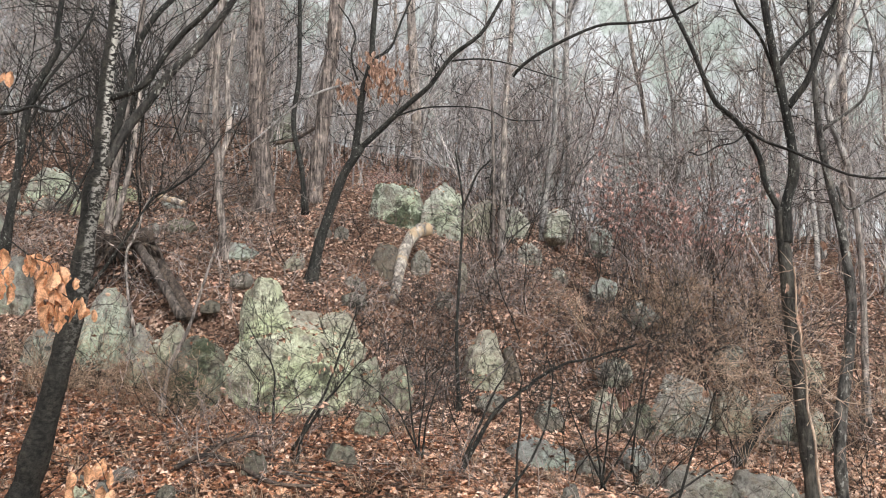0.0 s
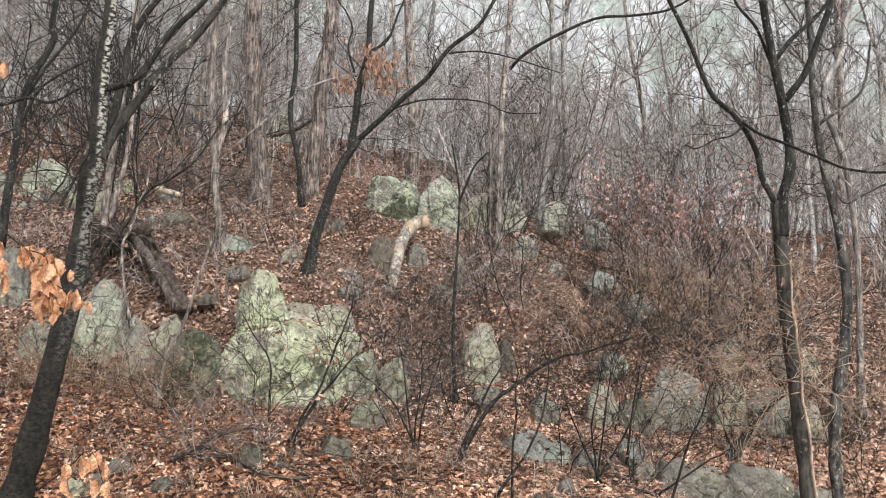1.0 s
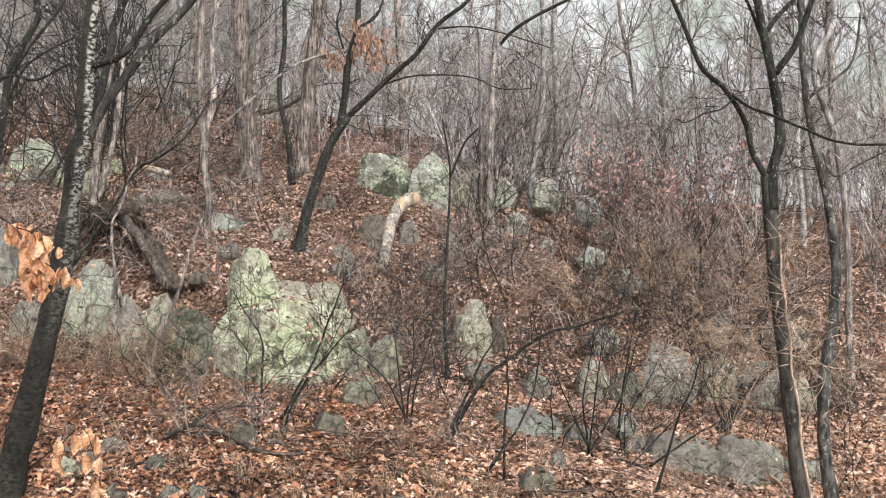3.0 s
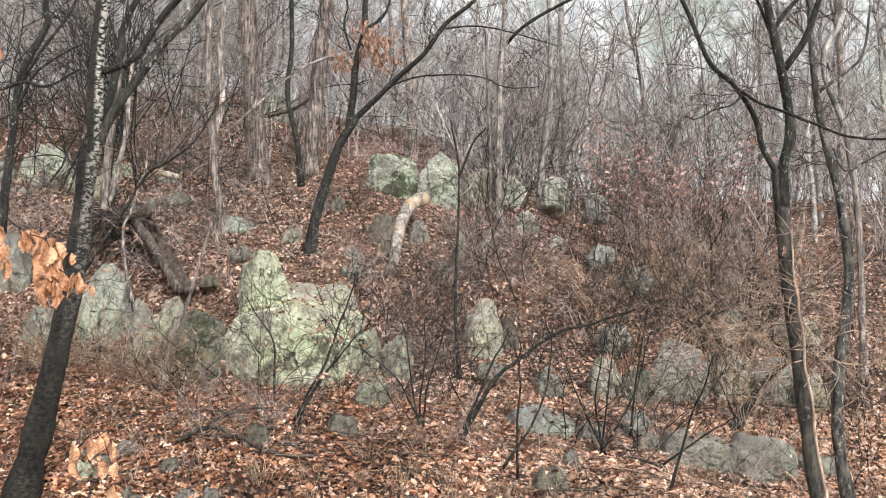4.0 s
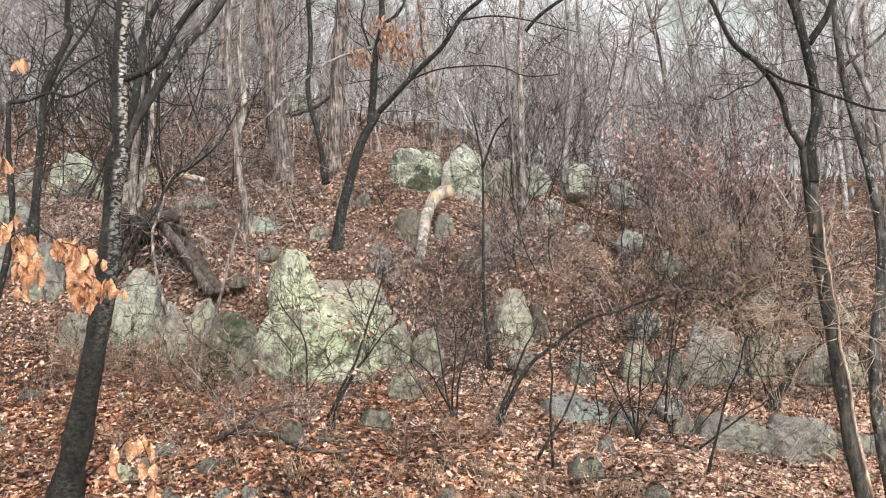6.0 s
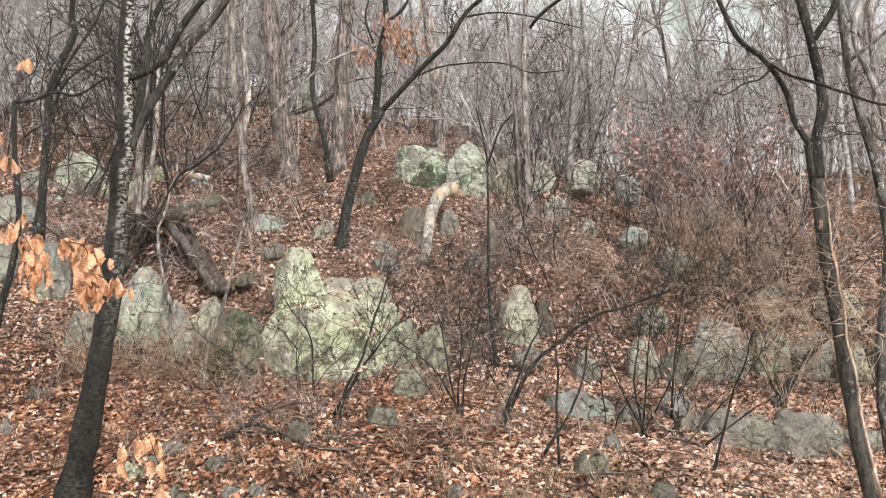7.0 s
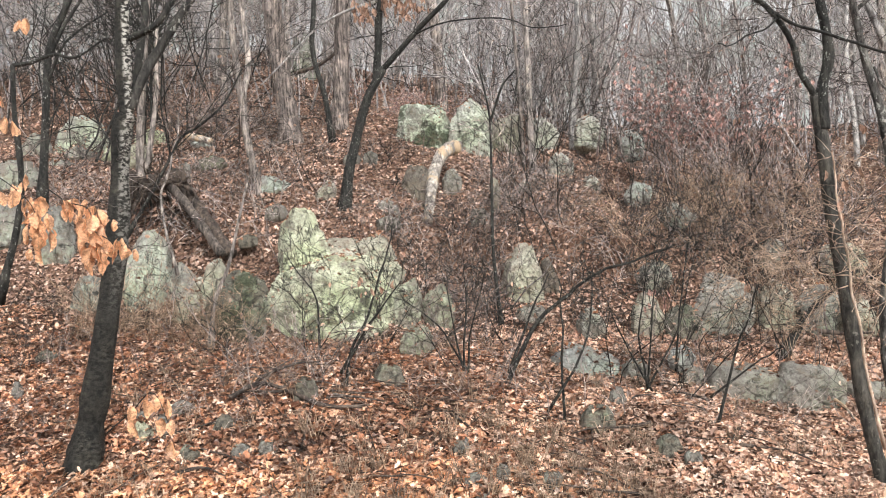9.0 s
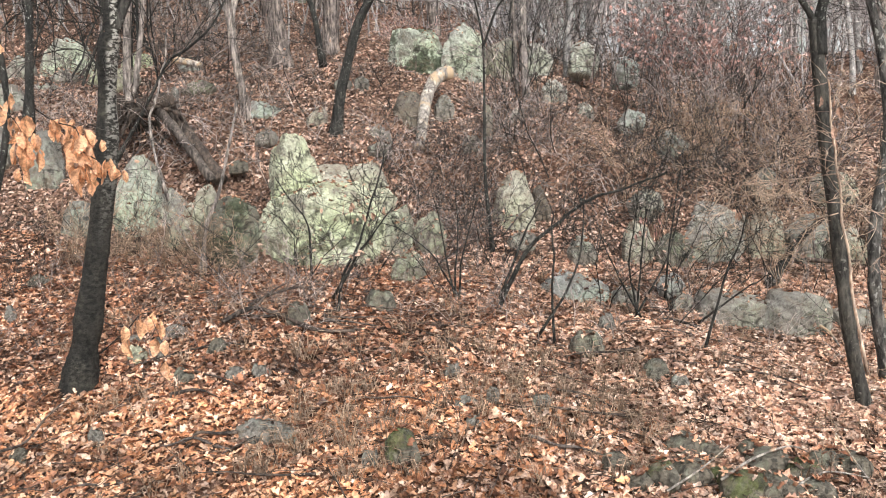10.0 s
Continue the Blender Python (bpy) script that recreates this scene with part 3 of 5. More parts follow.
    tagged(ob, "wet orange and brown fallen oak leaves covering the slope", "leaf litter", kind="stuff")


# ---- rocks ----

GREEN = "pale green lichen-covered boulder in the slope"
GREYL = "grey weathered ledge rock among fallen leaves"
rock((-2.32, 12.05, 1.32), 2.12, 1.36, M_ROCK, 1505, "large pale green lichen-covered boulder with a flat face", 0.6, 0.35, 0.3, 2, planes=[((0.05, -1, 0.22), 0.72), ((0.55, -0.3, 0.8), 0.84), ((-0.7, -0.7, 0.1), 1.0), ((-0.25, -0.2, 1), 0.9)], joints=3, corners=False)
rock((-2.65, 12.42, 2.14), 0.98, 1.14, M_ROCK, 2034, "pale green peaked boulder on top of a larger one", 0.7, 0.5, 0.4, 5, planes=[((-0.95, -0.3, 0.3), 0.8), ((0.75, -0.3, 0.6), 0.7), ((0.1, -1, 0.4), 0.7), ((0.15, -0.3, 1), 0.8)], joints=3, corners=False)
rock((-1.92, 12.70, 1.92), 1.50, 0.66, M_ROCKWARM, 210, "leaf-strewn sloping shoulder of grey rock", 0.7, 0.9, 0.6, 5, planes=[((0.3, -0.55, 0.9), 0.5)])
rock((-3.55, 12.02, 1.34), 1.00, 0.92, M_ROCKMOSS, 3, "dark mossy boulder beside a pale one", 0.85, 0.3, 0.6, 4, planes=[((-0.5, -0.2, 0.9), 0.72), ((0.3, -1, 0.2), 0.85)])
rock((-5.06, 12.41, 1.92), 0.78, 1.12, M_MINT, 404, "pale lichen-spotted leaning boulder", 0.8, 0.4, 0.3, 6, planes=[((-0.7, -0.3, 0.7), 0.66), ((0.9, -0.5, 0.4), 0.7), ((0.2, -1, 0.5), 0.7)], corners=False)
rock((-4.62, 12.66, 1.58), 0.62, 0.80, M_SMOOTH, 5, "tan and grey boulder behind dry brush", 0.8, 0.4, 0.36)
rock((-4.22, 12.52, 1.46), 0.55, 0.58, M_ROCKWARM, 511, "tan and grey boulder behind dry brush", 0.8, 0.5, 0.36)
rock((-5.80, 12.25, 1.60), 0.66, 0.42, M_ROCKGREY, 66, GREEN, 0.8, 0.6, 0.36, 8)
rock((-6.77, 13.21, 2.42), 0.74, 1.14, M_ROCKGREY, 7, "upright grey rock face", 0.7, 0.3)
rock((-7.86, 13.51, 2.82), 0.76, 0.76, M_ROCKGREY, 8, GREYL, 0.8)
rock((-8.44, 15.01, 3.81), 1.02, 0.57, M_ROCKGREY, 9, GREYL, 0.7)
rock((-0.89, 11.01, 0.71), 0.53, 0.42, M_FLUTED, 10, "small pale fluted rock below the boulders", 0.7, 0.3, 0.4, 12)
rock((-1.14, 12.51, 1.15), 0.62, 0.83, M_FLUTED, 11, GREEN, 0.7, 0.3, 0.35, 12)
rock((-0.69, 12.91, 1.09), 0.60, 0.64, M_FLUTED, 12, GREYL, 0.7, 0.3, 0.35, 12)
rock((0.67, 14.01, 1.52), 0.80, 1.02, M_ROCKWARM, 13, "rounded pale tan rock face", 0.7, 0.3, 0.4, 1, planes=[((0.05, -1, 0.12), 0.55), ((1, -0.1, 0.02), 0.66), ((-1, -0.2, 0.15), 0.7)], corners=False, joints=2)
rock((1.13, 14.41, 1.43), 0.41, 0.69, M_ROCKDARK, 14, GREYL, 0.8, 0.3)
rock((1.30, 11.05, 0.34), 1.20, 0.40, M_SLAB, 15, "flat wet blue-grey slab of rock", 0.9, 0.6, 0.22, 0, 14, planes=[((0.1, -0.6, 0.85), 0.4), ((-1, -0.2, 0.2), 0.6), ((1, -0.2, 0.1), 0.6)], joints=2, corners=False)
rock((2.62, 10.91, 0.10), 0.42, 0.36, M_WALL, 16, "dark grey ledge rock beside a longer one", 0.9, 0.5)
rock((3.22, 10.80, 0.03), 1.16, 0.52, M_WALL, 17, "long low grey ledge like a wall", 0.7, 1.0, 0.2, 0, 1, planes=[((0.0, -1, 0.1), 0.6), ((0.02, -0.05, 1), 0.6), ((-1, -0.1, 0.05), 0.62), ((1, -0.1, 0.05), 0.62)], joints=4, corners=False)
rock((4.04, 10.80, -0.05), 1.06, 0.64, M_WALL, 172, "long low grey ledge like a wall", 0.75, 1.0, 0.2, 0, 1, planes=[((0.0, -1, 0.06), 0.6), ((0.02, -0.05, 1), 0.6), ((-1, -0.1, 0.02), 0.62), ((1, -0.1, 0.1), 0.62)], joints=3, corners=False)
rock((4.85, 10.95, -0.26), 0.95, 0.50, M_WALL, 171, "low grey ledge behind the trunks", 0.8, 0.8, 0.2, 0, 3, planes=[((0.05, -1, 0.1), 0.6), ((0.1, -0.05, 1), 0.6), ((-1, -0.1, 0.05), 0.62), ((1, -0.1, 0.05), 0.62)], corners=False)
rock((2.60, 11.21, 0.35), 0.41, 0.25, M_SLAB, 181, "flat grey stone on the slope", 1.0, 0.5)
rock((3.66, 13.11, 0.92), 1.00, 1.02, M_SMOOTH, 19, "slanting smooth grey rock slab", 0.6, 0.3, 0.22, 0, 16, planes=[((0.15, -1, 0.3), 0.5), ((0.2, -0.1, 1), 0.7), ((-1, -0.1, 0.1), 0.65), ((1, -0.1, 0.1), 0.65)], joints=2, corners=False)
rock((2.53, 12.81, 0.76), 0.68, 0.85, M_ROCKWARM, 20, GREYL, 0.8, 0.3)
rock((2.94, 12.71, 0.65), 0.63, 0.72, M_ROCKMOSS, 21, GREYL, 0.8, 0.3)
rock((4.53, 13.21, 0.78), 0.79, 0.92, M_ROCKWARM, 22, GREYL, 0.8, 0.3)
rock((5.16, 13.01, 0.68), 0.86, 0.91, M_ROCKGREY, 23, GREYL, 0.8, 0.3)
rock((0.70, 12.61, 0.95), 0.48, 0.23, M_ROCKGREY, 24, GREYL, 0.9, 0.4)
rock((1.56, 12.41, 0.77), 0.49, 0.44, M_ROCKGREY, 25, GREYL, 0.8, 0.4)
rock((-1.08, 18.00, 4.76), 1.40, 1.12, M_ROCKTOP, 226, "wide flat-topped boulder with pale lichen and dark moss", 0.7, 0.5, 0.36, 4, planes=[((0, -1, 0.15), 0.75), ((0.1, -0.1, 1), 0.78)], corners=False)
rock((-0.10, 17.80, 4.74), 1.10, 1.22, M_MINT, 227, "pale mint-grey boulder with mossy cracks", 0.7, 0.4, 0.36, 3, planes=[((0.05, -1, 0.15), 0.65), ((1, -0.2, 0.15), 0.7)])
rock((0.62, 18.30, 4.60), 0.82, 0.98, M_ROCKWARM, 28, "pale tan slanting boulder above", 0.8, 0.3, 0.4, 5, 14, planes=[((0.9, -0.3, 0.3), 0.6)])
rock((1.52, 19.20, 4.72), 0.80, 0.80, M_PALE, 291, "pale broken boulder in the brush", 0.8, 0.4, 0.36)
rock((2.60, 19.50, 4.78), 0.78, 0.72, M_PALE, 301, "pale broken boulder in the brush", 0.8, 0.4, 0.36)
rock((1.74, 17.20, 3.68), 0.56, 0.52, M_PALE, 311, "pale broken stone in the brush", 0.8, 0.4, 0.36, planes=[((0.5, -0.8, 0.5), 0.7)])
rock((2.27, 16.90, 3.18), 0.42, 0.46, M_PALE, 321, "pale broken stone in the brush", 0.8, 0.4, 0.36)
rock((0.92, 16.40, 3.15), 0.36, 0.32, M_MINT, 33, GREEN, 0.8, 0.4)
rock((-3.70, 15.01, 3.35), 0.91, 0.37, M_SLAB, 34, "flat pale grey stone", 0.9, 0.5, 0.5)
rock((-5.63, 17.21, 4.57), 0.48, 0.23, M_SLAB, 35, "flat pale grey stone", 0.8, 0.6)
rock((-3.40, 14.01, 2.78), 0.40, 0.22, M_ROCKGREY, 36, GREYL, 0.8, 0.5)
rock((-2.68, 14.81, 3.11), 0.46, 0.44, M_ROCKWARM, 37, "rounded tan stone under a tree", 0.8, 0.5, 0.8)
# The darker material paints in the shaded hollow beside the log.
rock((-1.15, 15.61, 3.19), 0.74, 0.85, M_ROCKDARK, 38, "dark rock beside a fallen log, darkened further for a shaded hollow", 0.8, 0.4)
rock((-0.46, 16.21, 3.37), 0.43, 0.48, M_ROCKGREY, 39, GREYL, 0.8, 0.4)
rock((0.33, 15.51, 3.06), 0.21, 0.46, M_ROCKWARM, 391, "upright tan stone on the slope", 0.9, 0.4, 0.6, 6)
rock((-2.06, 16.51, 3.89), 0.33, 0.33, M_ROCKGREY, 392, GREYL, 0.9, 0.4)
rock((-8.17, 17.21, 4.83), 1.20, 0.94, M_MINT, 40, "mossy ledge rock on the upper slope", 0.7, 0.4)
rock((-7.94, 16.61, 4.37), 0.61, 0.33, M_ROCKGREY, 41, GREYL, 0.7, 0.4)
rock((-6.88, 17.61, 4.74), 0.78, 0.41, M_ROCK, 42, GREEN, 0.8, 0.4)
rock((-5.36, 15.21, 3.67), 0.30, 0.35, M_ROCKGREY, 43, "pale grey stone among leaves", 0.8, 0.4)
rock((-5.14, 16.01, 3.93), 0.66, 0.23, M_ROCKMOSS, 44, "flat dark mossy stone", 0.8, 0.4)
rock((-1.50, 14.01, 2.47), 0.46, 0.23, M_ROCKGREY, 45, "flat grey stone on the slope", 0.8, 0.4)
rock((-3.67, 13.31, 2.26), 0.35, 0.18, M_ROCKMOSS, 46, "flat dark stone among leaves", 0.8, 0.4)
rock((-8.21, 16.21, 4.00), 0.72, 0.45, M_ROCKGREY, 48, "mossy ledge rock on the upper slope", 0.8, 0.4)
rock((-9.08, 17.01, 4.67), 0.72, 0.49, M_ROCKGREY, 49, GREYL, 0.8, 0.4)
rock((-7.16, 16.41, 4.26), 0.49, 0.35, M_ROCK, 50, GREEN, 0.8, 0.4)
rock((-4.25, 12.11, 1.32), 0.62, 0.40, M_ROCKWARM, 51, GREYL, 0.8, 0.4)
rock((-3.93, 12.30, 1.72), 0.52, 0.52, M_ROCKWARM, 52, "rounded tan boulder top", 0.9, 0.5, 0.8, 3)
rock((-1.65, 12.91, 1.92), 0.86, 0.69, M_ROCKWARM, 54, GREYL, 0.8, 0.4)
rock((4.03, 13.41, 0.72), 0.62, 0.80, M_ROCKGREY, 55, GREYL, 0.8, 0.3)
rock((5.56, 12.81, 0.58), 0.68, 0.85, M_ROCKWARM, 56, GREYL, 0.8, 0.3)
rock((3.59, 19.51, 4.42), 0.71, 0.58, M_SLAB, 57, GREYL, 0.8, 0.4)
rock((1.91, 10.91, 0.22), 0.43, 0.29, M_ROCKGREY, 58, "flat grey stone on the slope", 0.9, 0.4)
rock((3.10, 16.51, 2.99), 0.60, 0.38, M_SLAB, 60, "pale broken stone in the brush", 0.8, 0.4)
rock((3.65, 15.61, 2.50), 0.73, 0.41, M_SLAB, 61, "pale broken stone in the brush", 0.8, 0.4)
rock((2.85, 14.01, 1.43), 0.65, 0.42, M_ROCKGREY, 64, "pale broken stone in the brush", 0.8, 0.4)
rock((4.98, 14.61, 1.69), 0.68, 0.44, M_ROCKGREY, 65, "pale broken stone in the brush", 0.8, 0.4)
rock((6.06, 14.41, 1.53), 0.76, 0.48, M_ROCKWARM, 66, "pale broken stone in the brush", 0.8, 0.4)
rock((0.02, 15.21, 2.51), 0.45, 0.40, M_ROCKGREY, 67, "pale broken stone in the brush", 0.8, 0.4)
rock((-2.42, 16.41, 3.89), 0.39, 0.26, M_ROCKGREY, 72, GREYL, 0.8, 0.4)
rock((-1.57, 14.61, 2.76), 0.46, 0.37, M_ROCKGREY, 73, GREYL, 0.8, 0.4)
rock((-6.54, 16.01, 4.17), 0.61, 0.36, M_ROCKWARM, 74, GREYL, 0.8, 0.4)
HEAP = "dark wet broken stone in a low heap"
rock((1.33, 6.20, -0.53), 0.27, 0.25, M_MOSSY, 600, HEAP, 0.9, 0.35, 0.5, 8, -15, -30, 3, group="stone heap")
rock((1.58, 6.58, -0.45), 0.29, 0.16, M_HEAP, 601, HEAP, 0.9, 0.35, 0.5, 8, -8, 23, 3, group="stone heap")
rock((1.55, 6.24, -0.55), 0.36, 0.19, M_HEAP, 602, HEAP, 0.9, 0.35, 0.5, 8, -1, 16, 3, group="stone heap")
rock((1.76, 6.56, -0.47), 0.22, 0.12, M_HEAP, 603, HEAP, 0.9, 0.35, 0.5, 8, 6, 9, 3, group="stone heap")
rock((1.91, 6.06, -0.60), 0.44, 0.18, M_MOSSY, 604, HEAP, 0.9, 0.35, 0.5, 8, 13, 2, 3, group="stone heap")
rock((2.09, 6.58, -0.49), 0.20, 0.14, M_HEAP, 605, HEAP, 0.9, 0.35, 0.5, 8, -10, -5, 3, group="stone heap")
rock((2.18, 6.34, -0.52), 0.40, 0.16, M_HEAP, 606, HEAP, 0.9, 0.35, 0.5, 8, -3, -12, 3, group="stone heap")
rock((2.15, 6.00, -0.60), 0.37, 0.15, M_HEAP, 607, HEAP, 0.9, 0.35, 0.5, 8, 4, -19, 3, group="stone heap")
rock((2.34, 6.20, -0.56), 0.27, 0.17, M_MOSSY, 608, HEAP, 0.9, 0.35, 0.5, 8, 11, -26, 3, group="stone heap")
rock((2.64, 6.46, -0.57), 0.30, 0.16, M_HEAP, 609, HEAP, 0.9, 0.35, 0.5, 8, -12, 27, 3, group="stone heap")
rock((2.79, 6.42, -0.60), 0.29, 0.17, M_HEAP, 610, HEAP, 0.9, 0.35, 0.5, 8, -5, 20, 3, group="stone heap")
rock((2.38, 6.00, -0.63), 0.26, 0.12, M_HEAP, 611, HEAP, 0.9, 0.35, 0.5, 8, 2, 13, 3, group="stone heap")
rock((1.76, 6.26, -0.58), 0.21, 0.12, M_MOSSY, 612, HEAP, 0.9, 0.35, 0.5, 8, 9, 6, 3, group="stone heap")
rock((1.03, 6.46, -0.51), 0.26, 0.15, M_HEAP, 613, HEAP, 0.9, 0.35, 0.5, 8, -14, -1, 3, group="stone heap")
rock((1.16, 6.20, -0.58), 0.22, 0.11, M_HEAP, 614, HEAP, 0.9, 0.35, 0.5, 8, -7, -8, 3, group="stone heap")
rock((-5.28, 26.01, 8.63), 1.04, 1.47, M_ROCKGREY, 47, "pale rock far up the slope", 0.8, 0.4)
# stones in the leaf litter
SMALL = "grey stone half buried in leaves"
rock((-1.82, 6.88, -0.27), 0.58, 0.17, M_ROCKGREY, 100, "flat broken grey stone slab in leaves", 0.4, 0.6, 0.35, 5, 4, name="stone", group="stones in the leaf litter")
rock((-0.65, 6.50, -0.35), 0.34, 0.29, M_MOSSY, 101, "mossy rounded stone in leaves", 0.9, 0.6, 0.75, 7, name="stone", group="stones in the leaf litter")
rock((-0.89, 6.48, -0.43), 0.16, 0.17, M_ROCKGREY, 102, SMALL, 0.9, 0.6, 0.75, 7, name="stone", group="stones in the leaf litter")
rock((1.09, 8.48, 0.06), 0.41, 0.25, M_ROCKMOSS, 103, SMALL, 0.9, 0.6, 0.75, 7, level=3, name="stone", group="stones in the leaf litter")
rock((1.65, 7.92, -0.12), 0.27, 0.21, M_ROCKMOSS, 104, "dark wet stone in leaves", 0.9, 0.6, 0.75, 7, level=3, name="stone", group="stones in the leaf litter")
rock((-1.11, 9.68, 0.44), 0.42, 0.24, M_ROCKMOSS, 105, SMALL, 0.9, 0.6, 0.75, 7, level=3, name="stone", group="stones in the leaf litter")
rock((-1.88, 8.66, 0.45), 0.30, 0.26, M_ROCKMOSS, 106, "mossy dark stone in leaves", 0.9, 0.6, 0.75, 7, level=3, name="stone", group="stones in the leaf litter")
rock((-3.50, 8.48, 0.27), 0.24, 0.10, M_ROCKGREY, 107, SMALL, 0.9, 0.6, 0.75, 7, level=3, name="stone", group="stones in the leaf litter")
rock((-3.37, 8.12, 0.19), 0.22, 0.18, M_ROCK, 108, "pale rounded stone in leaves", 0.9, 0.6, 0.75, 7, level=3, name="stone", group="stones in the leaf litter")
rock((-3.17, 8.18, 0.22), 0.17, 0.22, M_ROCKGREY, 109, SMALL, 0.9, 0.6, 0.75, 7, level=3, name="stone", group="stones in the leaf litter")
rock((-3.12, 8.54, 0.33), 0.23, 0.15, M_ROCKGREY, 110, SMALL, 0.9, 0.6, 0.75, 7, level=3, name="stone", group="stones in the leaf litter")
rock((-2.30, 7.78, 0.03), 0.24, 0.13, M_ROCKGREY, 111, SMALL, 0.9, 0.6, 0.75, 7, level=3, name="stone", group="stones in the leaf litter")
rock((-2.07, 7.80, 0.04), 0.21, 0.15, M_ROCKGREY, 112, SMALL, 0.9, 0.6, 0.75, 7, level=3, name="stone", group="stones in the leaf litter")
rock((-2.76, 7.70, 0.04), 0.25, 0.13, M_ROCKMOSS, 113, "dark wet stone in leaves", 0.9, 0.6, 0.75, 7, level=3, name="stone", group="stones in the leaf litter")
rock((-5.34, 10.12, 0.80), 0.30, 0.18, M_ROCKMOSS, 114, SMALL, 0.9, 0.6, 0.75, 7, level=3, name="stone", group="stones in the leaf litter")
rock((-5.11, 9.04, 0.52), 0.15, 0.21, M_ROCKGREY, 115, SMALL, 0.9, 0.6, 0.75, 7, level=3, name="stone", group="stones in the leaf litter")
rock((0.10, 7.30, -0.16), 0.17, 0.17, M_ROCKGREY, 123, SMALL, 0.9, 0.6, 0.75, 7, level=3, name="stone", group="stones in the leaf litter")
rock((-0.13, 7.22, -0.19), 0.24, 0.10, M_ROCKGREY, 124, SMALL, 0.9, 0.6, 0.75, 7, level=3, name="stone", group="stones in the leaf litter")
rock((-0.27, 7.66, 0.01), 0.18, 0.16, M_ROCKGREY, 125, SMALL, 0.9, 0.6, 0.75, 7, level=3, name="stone", group="stones in the leaf litter")
rock((-0.05, 6.96, -0.30), 0.21, 0.09, M_ROCKGREY, 126, SMALL, 0.9, 0.6, 0.75, 7, level=3, name="stone", group="stones in the leaf litter")
rock((1.82, 7.72, -0.19), 0.18, 0.13, M_ROCKGREY, 127, SMALL, 0.9, 0.6, 0.75, 7, level=3, name="stone", group="stones in the leaf litter")
rock((-3.17, 6.72, -0.24), 0.16, 0.14, M_ROCKGREY, 128, SMALL, 0.9, 0.6, 0.75, 7, level=3, name="stone", group="stones in the leaf litter")
rock((-3.70, 6.54, -0.33), 0.17, 0.13, M_ROCKMOSS, 129, SMALL, 0.9, 0.6, 0.75, 7, level=3, name="stone", group="stones in the leaf litter")
rock((0.52, 7.28, -0.23), 0.19, 0.14, M_ROCKGREY, 130, SMALL, 0.9, 0.6, 0.75, 7, level=3, name="stone", group="stones in the leaf litter")
rock((1.42, 9.28, 0.14), 0.22, 0.22, M_ROCKGREY, 131, SMALL, 0.9, 0.6, 0.75, 7, level=3, name="stone", group="stones in the leaf litter")
rock((-2.57, 8.14, 0.23), 0.22, 0.16, M_ROCKMOSS, 132, "dark wet stone in leaves", 0.9, 0.6, 0.75, 7, level=3, name="stone", group="stones in the leaf litter")


litter_zone(-6, 1.9, 4.6, 7.6, 420, 0.05, 0.125, 11, LOBED, M_LITTER_SHEEN, fade=(0.0, 2.2))
litter_zone(-5, 1.9, 4.8, 7.6, 620, 0.03, 0.085, 18, RAGGED, M_LITTER_SHEEN, fade=(0.0, 2.2))
litter_zone(-0.3, 6, 4.6, 7.6, 420, 0.05, 0.125, 17, LOBED, M_LITTER_PALE, fade=(2.2, 0.0))
litter_zone(0.7, 6, 5.2, 8.6, 520, 0.018, 0.042, 21, OVAL, M_LITTER_PALE)
litter_zone(-5, 0.7, 5.2, 8.6, 420, 0.02, 0.05, 23, RAGGED, M_LITTER)
litter_zone(-6.5, 7, 8.4, 12.2, 420, 0.02, 0.05, 22, OVAL, M_LITTER)
litter_zone(-7, 7, -4, 4.7, 150, 0.08, 0.15, 20, OVAL, M_LITTER_SHEEN, 9)
litter_zone(-0.3, 5, 4.8, 7.6, 620, 0.03, 0.085, 19, RAGGED, M_LITTER_PALE, fade=(2.2, 0.0))
litter_zone(-0.6, 7.5, 7.3, 13, 760, 0.045, 0.11, 15, RAGGED, M_LITTER_PALE, fade=(2.2, 0.0))
litter_zone(-8, 1.6, 7.4, 12, 760, 0.045, 0.105, 12, RAGGED, fade=(0.0, 2.2))
litter_zone(-11, 0.6, 12, 18, 360, 0.045, 0.11, 13, OVAL, M_LITTER_OLD)
litter_zone(0.4, 11, 13, 18.5, 300, 0.05, 0.115, 16, OVAL, M_LITTER_OLD)
litter_zone(-19, 18, 18, 32, 85, 0.07, 0.125, 14, OVAL, M_LITTER_OLD)


def rock_leaves():
    """Leaves caught on the tops of the rocks."""
    rng = np.random.default_rng(5)
    at = []
    for v, tri in ROCKS:
        a, b, c = v[tri[:, 0]], v[tri[:, 1]], v[tri[:, 2]]
        n = np.cross(b - a, c - a)
        area = np.linalg.norm(n, axis=1)
        up = n[:, 2] / (area + 1e-9)
        mid = (a + b + c) / 3
        ok = (up > 0.68) & (mid[:, 2] > height(mid[:, 0], mid[:, 1]) - 0.02)
        if ok.any():
            k = int(min(260, 9 + area[ok].sum() / 2 * 140))
            at.append(rng.choice(mid[ok], k, p=area[ok] / area[ok].sum()))
    at = np.vstack(at) + (0, 0, 0.015)
    n = len(at)
    v, q, t = leaf_cloud(at, rng.uniform(0.045, 0.095, n), rng.uniform(0, 6.28, n), rng.normal(0, 0.35, (n, 2)), rng, outline=RAGGED)
    tagged(part("fallen_leaves", mesh_of("fallen_leaves", v, q, t, False), M_LITTER), "brown fallen leaves caught on the rocks", "leaf litter", kind="stuff")


rock_leaves()


def ground_sticks():
    rng = np.random.default_rng(6)
    t = Tubes()
    for _ in range(2200):
        y = rng.uniform(5, 19)
